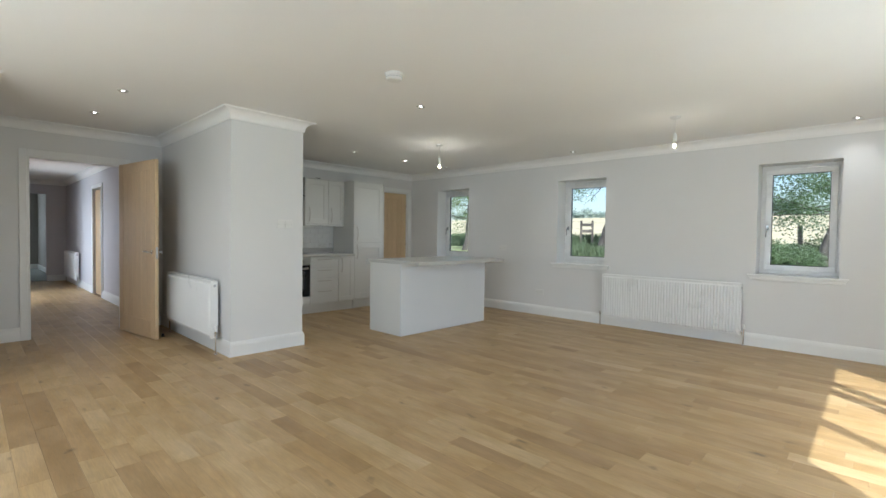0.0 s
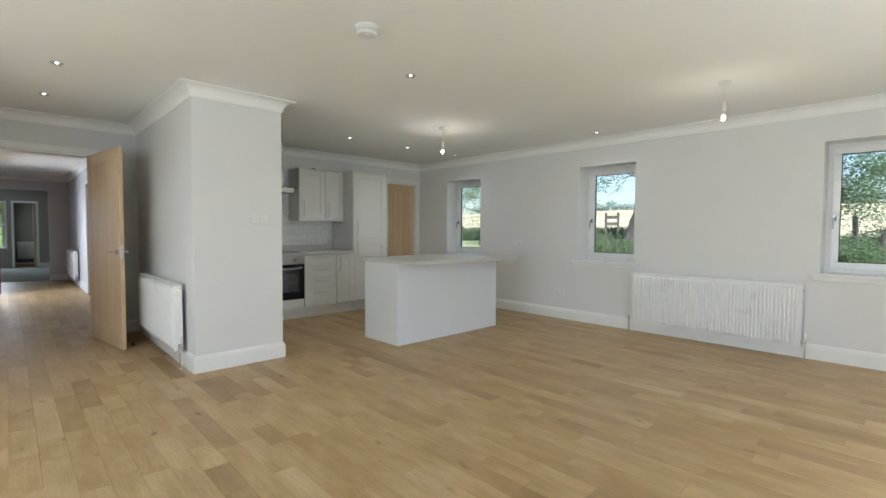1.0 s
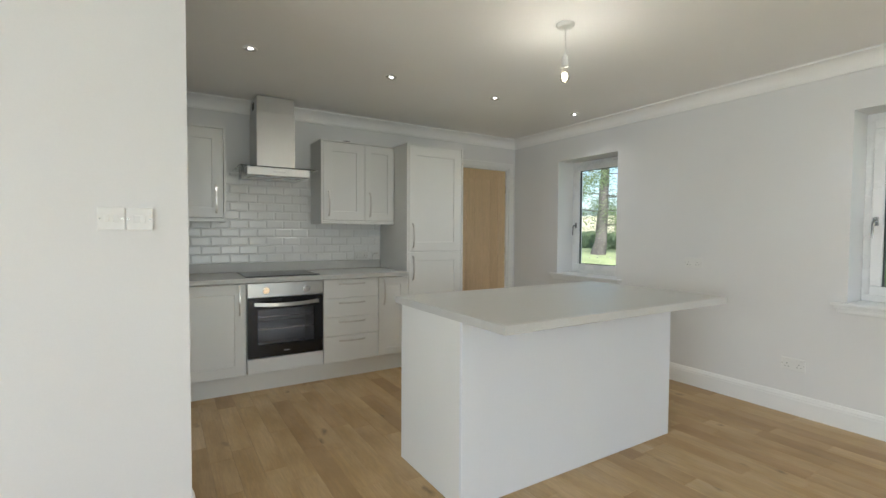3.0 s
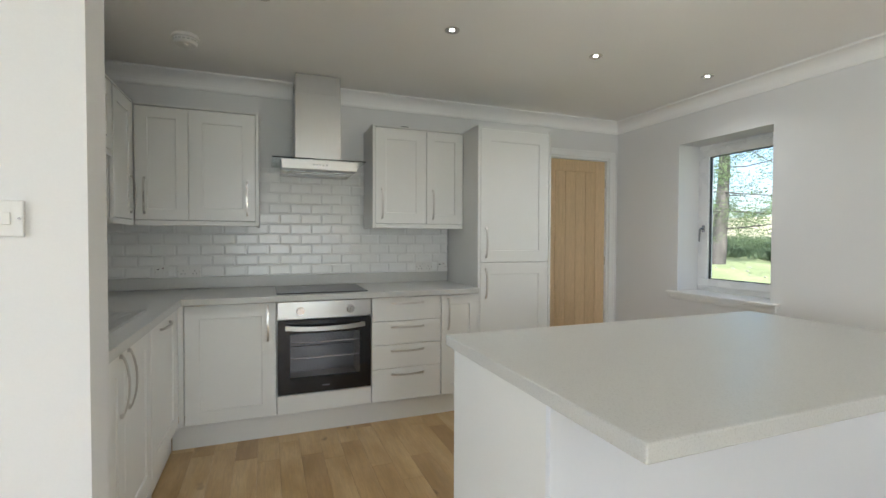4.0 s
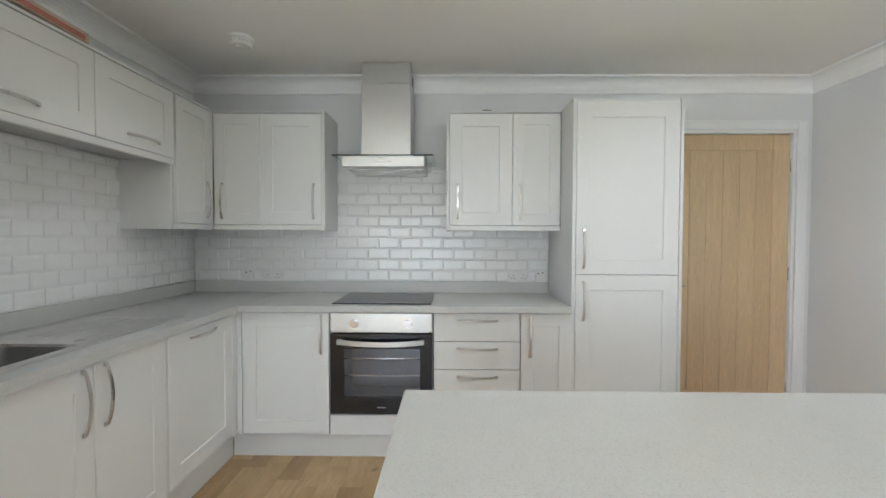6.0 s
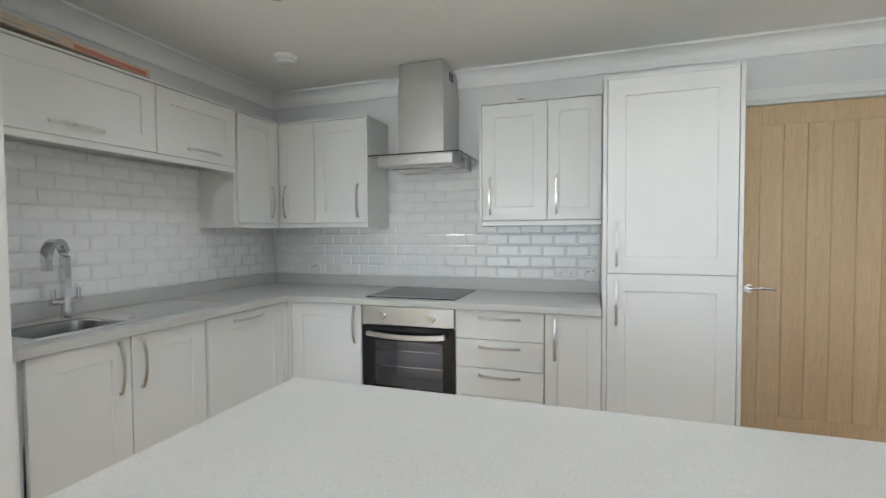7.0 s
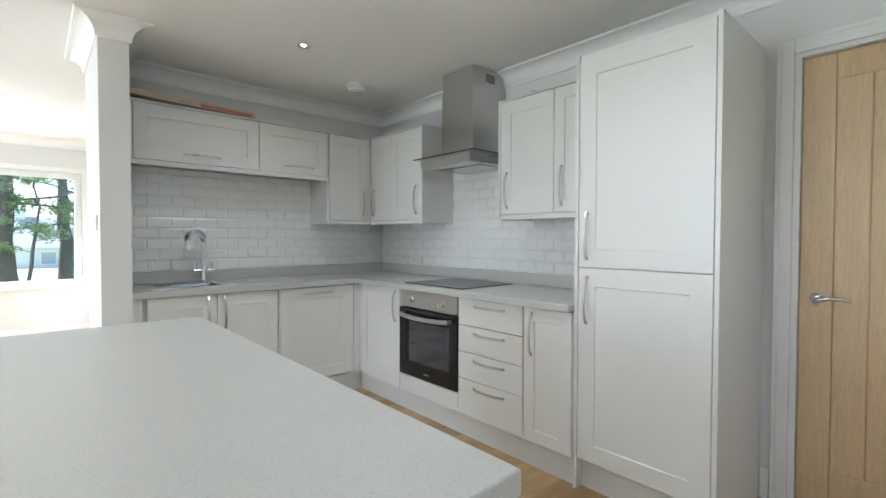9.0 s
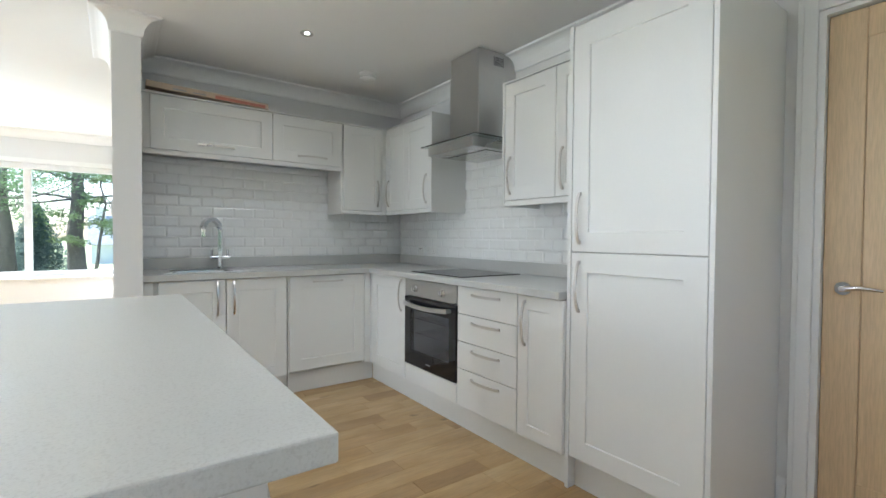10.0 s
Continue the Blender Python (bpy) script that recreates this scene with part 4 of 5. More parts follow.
part("upstand", box(bmesh.new(), KX + 0.001, KX + 0.019, SINKY + 0.02, 4.606, 0.9105, 0.992, 0.002), M_TOP, wt)
part("upstand", box(bmesh.new(), KX + 0.001, NX0 - 0.001, SINKY + 0.001, SINKY + 0.019, 0.9105, 0.992, 0.002), M_TOP, wt)

# island
isl = thing("kitchen_island", pose(0, 0, 0), "white panelled kitchen island with overhanging pale speckled top", "kitchen island")
IX0, IX1, IY0, IY1 = -4.835, -4.228, 3.79, 5.385
part("side_panel", box(bmesh.new(), IX0, IX1 - 0.0195, IY0, IY0 + 0.018, 0.001, 0.869, 0.001), M_UNIT, isl)
part("side_panel", box(bmesh.new(), IX0, IX1 - 0.0195, IY1 - 0.018, IY1, 0.001, 0.869, 0.001), M_UNIT, isl)
part("back_panel", box(bmesh.new(), IX1 - 0.019, IX1, IY0 - 0.001, IY1 + 0.001, 0.001, 0.869, 0.001), M_ISLAND, isl)
part("body", box(bmesh.new(), IX0 + 0.03, IX1 - 0.02, IY0 + 0.019, IY1 - 0.019, 0.15, 0.869), M_UNIT_IN, isl)
part("plinth", box(bmesh.new(), IX0 + 0.07, IX0 + 0.086, IY0 + 0.019, IY1 - 0.019, 0.001, 0.149), M_UNIT, isl)
for k in range(3):
    w_ = (IY1 - IY0 - 0.04) / 3
    dd = part("door", shaker(w_ - 0.004, 0.71), M_UNIT, isl, at=pose(IX0 + 0.009, IY1 - 0.02 - k * w_, 0.155, 0, 0, -90))
    part("handle", STRAP_V, None, dd, "bowed brushed-nickel strap handle", at=pose(0.05, 0, 0.58))
part("top", box(bmesh.new(), -4.906, -3.922, 3.783, 5.446, 0.870, 0.910, 0.004, 2), M_TOP, isl, "pale speckled stone-look top")

# ---------------------------------------------------------------- appliances
o = thing("oven", pose(FX, 3.212, 0, 0, 0, 90), "built-in steel and black glass oven with two knobs", "oven")
OW = 0.592
part("control_panel", box(bmesh.new(), 0, OW, -0.004, 0.03, 0.752, 0.867, 0.003), M_STEEL, o, "brushed steel control panel")
for x in (0.138, 0.455):
    bm = cyl(bmesh.new(), (x, -0.004, 0.806), (x, -0.010, 0.806), 0.027, seg=24)
    cyl(bm, (x, -0.010, 0.806), (x, -0.030, 0.806), 0.022, 0.0195, seg=24)
    box(bm, x - 0.003, x + 0.003, -0.033, -0.029, 0.792, 0.822)
    part("knob", bm, M_CHROME, o, smooth=True)
bm = bmesh.new()
gx0, gx1, gz0, gz1 = 0.075, 0.522, 0.372, 0.658
for a, b, c, d in ((0, OW, 0.275, gz0), (0, OW, gz1, 0.745), (0, gx0, gz0, gz1), (gx1, OW, gz0, gz1)):
    box(bm, a, b, -0.006, 0.028, c, d)
od = part("door", bm, M_BLACKGLASS, o, "black glass oven door")
oven_pane = part("glass", box(bmesh.new(), gx0 + 0.0005, gx1 - 0.0005, -0.004, 0.004, gz0 + 0.0005, gz1 - 0.0005), M_OVENGLASS, od)
oven_pane.visible_shadow = False
hb = bmesh.new()
n = 14
bow = [-1 + 2 * i / n for i in range(n + 1)]
tube(hb, [(OW / 2 + a * 0.25, -0.040 - 0.012 * (1 - a * a), 0.706 - 0.012 * (1 - a * a)) for a in bow], (0.006, 0.014), square=True)
for s in (-1, 1):
    box(hb, OW / 2 + s * 0.238 - 0.012, OW / 2 + s * 0.238 + 0.012, -0.046, -0.006, 0.694, 0.716, 0.002)
part("handle", hb, M_STEEL, od, "curved brushed-steel bar handle")
part("maker_mark", box(bmesh.new(), 0.272, 0.322, -0.0075, -0.0062, 0.312, 0.318), M_GREYMARK, od)
bm = bmesh.new()
box(bm, 0.03, OW - 0.03, 0.42, 0.43, 0.29, 0.74)
box(bm, 0.03, 0.04, 0.03, 0.42, 0.29, 0.74)
box(bm, OW - 0.04, OW - 0.03, 0.03, 0.42, 0.29, 0.74)
box(bm, 0.04, OW - 0.04, 0.03, 0.42, 0.29, 0.30)
box(bm, 0.04, OW - 0.04, 0.03, 0.42, 0.73, 0.74)
part("cavity", bm, M_DARK, o)
for z in (0.588, 0.488):
    bm = bmesh.new()
    for yy in (0.05, 0.40):
        cyl(bm, (0.042, yy, z), (OW - 0.042, yy, z), 0.0035, seg=8)
    for i in range(19):
        x = 0.055 + i * (OW - 0.11) / 18
        cyl(bm, (x, 0.05, z), (x, 0.40, z), 0.0016, seg=6)
    part("rack", bm, M_CHROME, o)

hob = thing("hob", pose(0, 0, 0), "flat black glass hob let into the worktop", "hob")
part("glass_plate", box(bmesh.new(), -6.895, -6.395, 3.207, 3.797, 0.9105, 0.9165, 0.002), M_BLACKGLASS, hob)

hd = thing("cooker_hood", pose(0, 0, 0), "steel chimney extractor hood with a flat glass plate", "cooker hood")
bm = bmesh.new()
box(bm, KX + 0.002, -6.636, 3.338, 3.652, 1.812, 2.285, 0.002)
part("lower_chimney", bm, M_STEEL_V, hd)
part("upper_chimney", box(bmesh.new(), KX + 0.002, -6.640, 3.342, 3.648, 2.2855, H - 0.008, 0.002), M_STEEL_V, hd)
for s, yy in ((1, 3.6481), (-1, 3.3415)):
    for k in range(9):
        part("vent_slot", box(bmesh.new(), -6.86 + k * 0.0105, -6.855 + k * 0.0105, yy - 0.0005, yy + 0.0008, 2.325, 2.385), M_BLACK, hd)
part("glass_plate", box(bmesh.new(), KX + 0.03, -6.485, 3.185, 3.802, 1.801, 1.808, 0.002), M_HOODGLASS, hd, "clear greenish glass plate")
bm = bmesh.new()
cz = [(1.799, 0.0), (1.740, 0.0), (1.736, 0.004), (1.735, 0.016)]
rings = [[bm.verts.new(p) for p in ((KX + 0.003, 3.245 + i, z), (-6.512 - i, 3.245 + i, z), (-6.512 - i, 3.745 - i, z), (KX + 0.003, 3.745 - i, z))] for z, i in cz]
for a, b in zip(rings, rings[1:]):
    for k in range(4):
        bm.faces.new((a[k], a[(k + 1) % 4], b[(k + 1) % 4], b[k]))
bm.faces.new(rings[0])
bm.faces.new(rings[-1][::-1])
part("canopy", bm, M_STEEL, hd)
for k in range(5):
    part("button", cyl(bmesh.new(), (-6.5125, 3.452 + k * 0.021, 1.770), (-6.509, 3.452 + k * 0.021, 1.770), 0.006, seg=12), M_CHROME, hd)
for yy in (3.36, 3.62):
    part("lamp", cyl(bmesh.new(), (-6.60, yy, 1.735), (-6.60, yy, 1.731), 0.026, seg=18), M_CHROME, hd)
part("filter", box(bmesh.new(), -6.93, -6.66, 3.29, 3.70, 1.7305, 1.7348, 0.001), M_STEEL, hd)

# ---------------------------------------------------------------- sink and tap
sk = thing("sink", pose(0, 0, 0), "inset stainless steel sink with bowl and ribbed drainer", "sink")
BX0, BX1, BY0, BY1 = -5.36, -4.985, 2.235, 2.545
bm = bmesh.new()
for a, b, c, d in ((SX0, BX0, SY0, SY1), (BX1, SX1, SY0, SY1), (BX0, BX1, SY0, BY0), (BX0, BX1, BY1, SY1)):
    box(bm, a, b, c, d, 0.9105, 0.9135)
part("deck", bm, M_SINK, sk)
bm = bmesh.new()
rings = []
for z, i in ((0.9132, 0.0), (0.905, 0.008), (0.79, 0.018), (0.765, 0.045)):
    ring = []
    x0, x1, y0, y1, r = BX0 + i, BX1 - i, BY0 + i, BY1 - i, 0.05
    for cx, cy, a0 in ((x1 - r, y1 - r, 0), (x0 + r, y1 - r, 90), (x0 + r, y0 + r, 180), (x1 - r, y0 + r, 270)):
        for k in range(5):
            a = radians(a0 + k * 22.5)
            ring.append(bm.verts.new((cx + r * math.cos(a), cy + r * math.sin(a), z)))
    rings.append(ring)
for a, b in zip(rings, rings[1:]):
    for k in range(20):
        bm.faces.new((a[k], a[(k + 1) % 20], b[(k + 1) % 20], b[k]))
bm.faces.new(rings[-1])
part("bowl", bm, M_BOWL, sk, "deep polished steel bowl", smooth=True)
part("waste", lathe(bmesh.new(), [(0.042, 0.7652), (0.042, 0.767), (0.030, 0.767), (0.024, 0.7655)], (BX0 + BX1) / 2, (BY0 + BY1) / 2), M_CHROME, sk, smooth=True)
for k in range(6):
    y = 2.25 + k * 0.056
    part("drainer_rib", box(bmesh.new(), -5.88, -5.47, y, y + 0.012, 0.9136, 0.9158, 0.001), M_SINK, sk)
part("rim", box(bmesh.new(), SX0 + 0.008, SX1 - 0.008, SY1 - 0.012, SY1 - 0.004, 0.9136, 0.9165, 0.001), M_SINK, sk)
part("overflow", cyl(bmesh.new(), (-5.42, 2.50, 0.9135), (-5.42, 2.50, 0.9155), 0.02, seg=20), M_CHROME, sk)

tp = thing("kitchen_tap", pose(-5.325, 2.192, 0.9135), "chrome swan-neck mixer tap with two levers", "tap")
part("base", lathe(bmesh.new(), [(0.030, 0.0), (0.030, 0.008), (0.023, 0.014), (0.021, 0.06), (0.021, 0.10), (0.018, 0.107)], 0, 0, 22), M_CHROME, tp, smooth=True)
wayx, wayy = 0.83, 0.55
pts = [(0, 0, 0.10), (0, 0, 0.29)]
for k in range(1, 11):
    a = math.pi * k / 10
    pts.append((wayx * 0.075 * (1 - math.cos(a)), wayy * 0.075 * (1 - math.cos(a)), 0.29 + 0.075 * math.sin(a)))
pts.append((wayx * 0.15, wayy * 0.15, 0.235))
part("spout", tube(bmesh.new(), pts, (0.0185, 0.0135), square=True), M_CHROME, tp)
for s in (-1, 1):
    bm = cyl(bmesh.new(), (0.015 * s, 0, 0.082), (0.066 * s, 0, 0.082), 0.016, seg=18)
    cyl(bm, (0.055 * s, 0, 0.082), (0.055 * s, 0.0, 0.140), 0.008, 0.010, seg=12)
    part("lever", bm, M_CHROME, tp, smooth=True)


# ---------------------------------------------------------------- sockets, switches, detectors, lights
def plate(name, at, w, h, label, marks):
    """A moulded plate on a wall; local x along the wall, z up, front towards -y. marks: (kind, x, z, w, h)."""
    root = thing(name, at, label, "socket" if "socket" in name else "switch", "wall plates")
    part("face_plate", box(bmesh.new(), -w / 2, w / 2, -0.009, -0.0005, -h / 2, h / 2, 0.003, 2), M_PLATE, root)
    for k, x, z, a, b in marks:
        if k == "rocker":
            part("rocker", box(bmesh.new(), x - a / 2, x + a / 2, -0.0125, -0.0092, z - b / 2, z + b / 2, 0.0015), M_PLATE, root)
        elif k == "hole":
            part("pin_hole", box(bmesh.new(), x - a / 2, x + a / 2, -0.0096, -0.0091, z - b / 2, z + b / 2), M_BLACK, root)
        elif k == "neon":
            part("indicator", box(bmesh.new(), x - a / 2, x + a / 2, -0.0104, -0.0092, z - b / 2, z + b / 2), M_RED, root, "small red indicator")
        else:
            part("screw", cyl(bmesh.new(), (x, -0.0102, z), (x, -0.009, z), 0.0035, seg=10), M_STEEL, root)
    return root


def pins(x):
    return [("hole", x, 0.004, 0.004, 0.008), ("hole", x - 0.011, -0.017, 0.0065, 0.004), ("hole", x + 0.011, -0.017, 0.0065, 0.004)]


DOUBLE = pins(-0.036) + pins(0.036) + [("rocker", -0.010, 0.026, 0.012, 0.02), ("rocker", 0.010, 0.026, 0.012, 0.02), ("screw", -0.066, 0, 0, 0), ("screw", 0.066, 0, 0, 0)]
SPUR = [("rocker", 0.012, 0.0, 0.014, 0.024), ("hole", -0.018, 0.018, 0.014, 0.006), ("neon", 0.012, 0.024, 0.010, 0.007), ("screw", -0.036, 0, 0, 0), ("screw", 0.036, 0, 0, 0)]
SW2 = [("rocker", -0.010, 0.0, 0.019, 0.03), ("rocker", 0.010, 0.0, 0.019, 0.03), ("screw", -0.035, 0, 0, 0), ("screw", 0.035, 0, 0, 0)]
TB = KX + 0.012
plate("socket", pose(TB, 2.636, 1.034, 0, 0, 90), 0.146, 0.086, "white double socket on the tiles", DOUBLE)
plate("socket", pose(TB, 2.466, 1.034, 0, 0, 90), 0.086, 0.086, "white fused spur on the tiles", SPUR)
plate("socket", pose(TB, 4.392, 1.034, 0, 0, 90), 0.146, 0.086, "white double socket on the tiles", DOUBLE)
plate("socket", pose(TB, 4.553, 1.034, 0, 0, 90), 0.08, 0.086, "white fused spur on the tiles", SPUR)
plate("socket", pose(-4.69, N, 1.035), 0.146, 0.086, "white double socket on the grey wall", DOUBLE)
plate("socket", pose(-3.96, N, 0.355), 0.146, 0.086, "white double socket low on the grey wall", DOUBLE)
plate("light_switch", pose(NX1, 2.487, 1.318, 0, 0, 90), 0.086, 0.086, "white three-gang light switch on the wall end", [("rocker", -0.015, 0, 0.0145, 0.03), ("rocker", 0.0, 0, 0.0145, 0.03), ("rocker", 0.015, 0, 0.0145, 0.03), ("screw", -0.035, 0, 0, 0), ("screw", 0.035, 0, 0, 0)])
plate("light_switch", pose(NX1, 2.576, 1.318, 0, 0, 90), 0.086, 0.086, "white two-gang light switch on the wall end", SW2)


def detector(x, y):
    root = thing("smoke_alarm", pose(x, y, H) @ Matrix.Diagonal((1.2, 1.2, 1.1, 1.0)), "round white smoke alarm on the ceiling", "smoke alarm", "smoke alarms")
    part("base", lathe(bmesh.new(), [(0.056, 0.0), (0.058, -0.004), (0.058, -0.016), (0.054, -0.019)], 0, 0, 36), M_PLATE, root, smooth=True)
    part("cover", lathe(bmesh.new(), [(0.0505, -0.0192), (0.052, -0.024), (0.052, -0.036), (0.044, -0.046), (0.02, -0.049), (0.003, -0.049)], 0, 0, 36), M_PLATE, root, smooth=True)
    for k in range(18):
        a = 2 * math.pi * k / 18
        part("vent_slot", box(bmesh.new(), 0.0518, 0.0526, -0.006, 0.006, -0.034, -0.027), M_UNIT_IN, root, at=pose(0, 0, 0, 0, 0, math.degrees(a)))
    part("test_button", lathe(bmesh.new(), [(0.012, -0.0486), (0.012, -0.052), (0.010, -0.053)], 0.012, 0.0, 18), M_PLATE, root, smooth=True)


detector(-2.77, 2.42)
detector(-6.29, 2.725)


def downlight(x, y):
    root = thing("downlight", pose(x, y, H), "small round recessed ceiling spotlight, lit", "ceiling light", "recessed spotlights")
    part("bezel", lathe(bmesh.new(), [(0.042, 0.0), (0.042, -0.003), (0.038, -0.006), (0.030, -0.0035), (0.013, -0.0012)], 0, 0, 28), M_NICKEL, root, smooth=True)
    part("lamp", lathe(bmesh.new(), [(0.0125, -0.0016), (0.0105, -0.0028), (0.003, -0.0034)], 0, 0, 24), M_LED, root, smooth=True)
    return root


first_spot = downlight(*SPOTS[0])
# these copies include the added hall spot at x=-12.9
for x, y in SPOTS[1:]:
    copy_thing(first_spot, pose(x, y, H))


def pendant(x, y, drop):
    root = thing("pendant_light", pose(x, y, H), "bare lit bulb hanging on a short white cord", "pendant light", "pendant lights")
    part("ceiling_rose", lathe(bmesh.new(), [(0.050, 0.0), (0.050, -0.006), (0.040, -0.018), (0.016, -0.024), (0.006, -0.028)], 0, 0, 28), M_PLATE, root, smooth=True)
    part("cord", cyl(bmesh.new(), (0, 0, -0.024), (0, 0, -drop + 0.10), 0.003, seg=8), M_PLATE, root)
    part("lamp_holder", lathe(bmesh.new(), [(0.006, -drop + 0.118), (0.014, -drop + 0.108), (0.017, -drop + 0.10), (0.017, -drop + 0.06), (0.020, -drop + 0.058), (0.020, -drop + 0.045), (0.013, -drop + 0.044)], 0, 0, 22), M_PLATE, root, smooth=True)
    glb = part("bulb", lathe(bmesh.new(), [(0.012, -drop + 0.044), (0.014, -drop + 0.03), (0.021, -drop + 0.012), (0.025, -drop - 0.006), (0.023, -drop - 0.022), (0.014, -drop - 0.034), (0.003, -drop - 0.037)], 0, 0, 24), M_GLOBE, root, smooth=True)
    glb.visible_shadow = False
    part("filament", lathe(bmesh.new(), [(0.003, -drop + 0.016), (0.010, -drop + 0.010), (0.0115, -drop - 0.006), (0.008, -drop - 0.020), (0.002, -drop - 0.024)], 0, 0, 14), M_BULB, glb, smooth=True)


pendant(-4.37, 4.56, 0.28)
pendant(-1.60, 5.05, 0.28)

# long carton lying on the wall units
cb = thing("carton", pose(-5.63, 2.306, 2.113, 0, -2.2, -1.0), "long pale carton with red printed end on wall units", "carton")
part("box", box(bmesh.new(), 0.0, 0.775, 0.0, 0.085, 0.0, 0.042, 0.003), M_CARD, cb)
part("red_print", box(bmesh.new(), 0.02, 0.36, 0.0851, 0.0856, 0.004, 0.026), M_CARDRED, cb)
for i, (a, b) in enumerate(((0.42, 0.50), (0.54, 0.62))):
    part("text_bar", box(bmesh.new(), a, b, 0.0851, 0.0854, 0.010, 0.018), M_GREYMARK, cb)
part("end_flap", box(bmesh.new(), -0.004, -0.0005, 0.004, 0.081, 0.002, 0.026), M_CARD, cb)
vd = thing("cable_grommet", pose(WX - 0.062, 4.14, WT + 0.0125), "small black disc lying on the wall unit", "fitting")
part("disc", lathe(bmesh.new(), [(0.042, 0.0), (0.042, 0.010), (0.036, 0.013)], 0, 0, 20), M_BLACK, vd, smooth=True)

ds = thing("door_stop", pose(-6.12, 1.77, 0.0), "small black rubber door stop on the oak floor", "door stop")
part("base", lathe(bmesh.new(), [(0.022, 0.0), (0.022, 0.006), (0.012, 0.010)], 0, 0, 18), M_BLACK, ds, smooth=True)
part("buffer", lathe(bmesh.new(), [(0.012, 0.0101), (0.014, 0.016), (0.014, 0.03), (0.010, 0.034)], 0, 0, 18), M_BLACK, ds, smooth=True)

# ---------------------------------------------------------------- outdoors
def height(x, y):
    """The lie of the land: a bank and a long field rising to the north, falling ground to the south."""
    if y > 0:
        h = -0.12 + 0.056 * max(0.0, min(y, 190.0) - 7.0)
        rise = max(0.0, min(1.0, (y - 7.2) / 3.0))
        h += 0.08 * rise * max(0.0, min(-x - 4.0, 6.2)) * max(0.0, 1 - max(0, y - 20) / 60)
        h += 0.16 * rise
        return h
    return -0.12 - 0.035 * max(0.0, min(-y - 4.0, 70.0))


def ground_sheet():
    bm = bmesh.new()
    ax = [-900, -400, -200, -100, -60, -40, -30] + [-25 + 1.25 * k for k in range(37)] + [25, 30, 40, 60, 100, 200, 400, 900]
    ay = [-900, -400, -200, -120, -80, -60, -45, -35] + [-28 + 2 * k for k in range(13)] + [-1.9, 6.87] + [7.5 + 0.75 * k for k in range(24)] + [27, 30, 35, 40, 50, 60, 80, 100, 130, 160, 190, 230, 300, 500, 900]
    grid = [[bm.verts.new((x, y, height(x, y) + (0.05 * noise.noise((x * 0.7, y * 0.7, 0)) if abs(y) > 7.4 else 0) if not (-23 < x < 2 and -2 < y < 7) else -0.3)) for x in ax] for y in ay]
    faces = []
    for j in range(len(ay) - 1):
        for i in range(len(ax) - 1):
            f = bm.faces.new((grid[j][i], grid[j][i + 1], grid[j + 1][i + 1], grid[j + 1][i]))
            f.material_index = 1 if ay[j] >= 19.5 and ay[j + 1] <= 231 else 0
    ob = structure("ground", bm, M_GRASS, "lawn and bank rising to a ripe field", "ground")
    ob.data.materials.append(M_STRAW)
    return ob


ground_sheet()


def blades(name, label, rng, spots, size, material, spread=1.0, long_=1.0, kind="stuff", parent=None, wide=0.45, upright=False):
    """Many small bent leaves or blades round given spots, in one mesh. spots: (centre, radii, count)."""
    vs, fs = [], []
    for c, r, n in spots:
        for _ in range(n):
            d = Vector((rng.gauss(0, 1), rng.gauss(0, 1), rng.gauss(0, 1)))
            d.normalize()
            d *= rng.random() ** 0.4
            p = Vector(c) + Vector((d.x * r[0], d.y * r[1], d.z * r[2]))
            s = size * rng.uniform(0.6, 1.4)
            a = Vector((rng.gauss(0, 1), rng.gauss(0, 1), rng.gauss(0, 0.6) * spread)).normalized()
            if upright:
                a = Vector((rng.gauss(0, 0.3), rng.gauss(0, 0.3), 1.0)).normalized()
            b = a.cross(Vector((rng.gauss(0, 1), rng.gauss(0, 1), rng.gauss(0, 1)))).normalized()
            k = a.cross(b) * s * 0.25
            i = len(vs)
            vs += [p - a * s * long_, p + b * s * wide + k, p + a * s * long_, p - b * s * wide + k]
            fs += [(i, i + 1, i + 2), (i, i + 2, i + 3)]
    me = bpy.data.meshes.new(name)
    me.from_pydata([v[:] for v in vs], [], fs)
    me.materials.append(material)
    ob = new(name, me)
    if parent is not None:
        ob.parent = parent
        return tagged(ob, label=label)
    return tagged(ob, label=label, category=label.split()[-1], kind=kind)


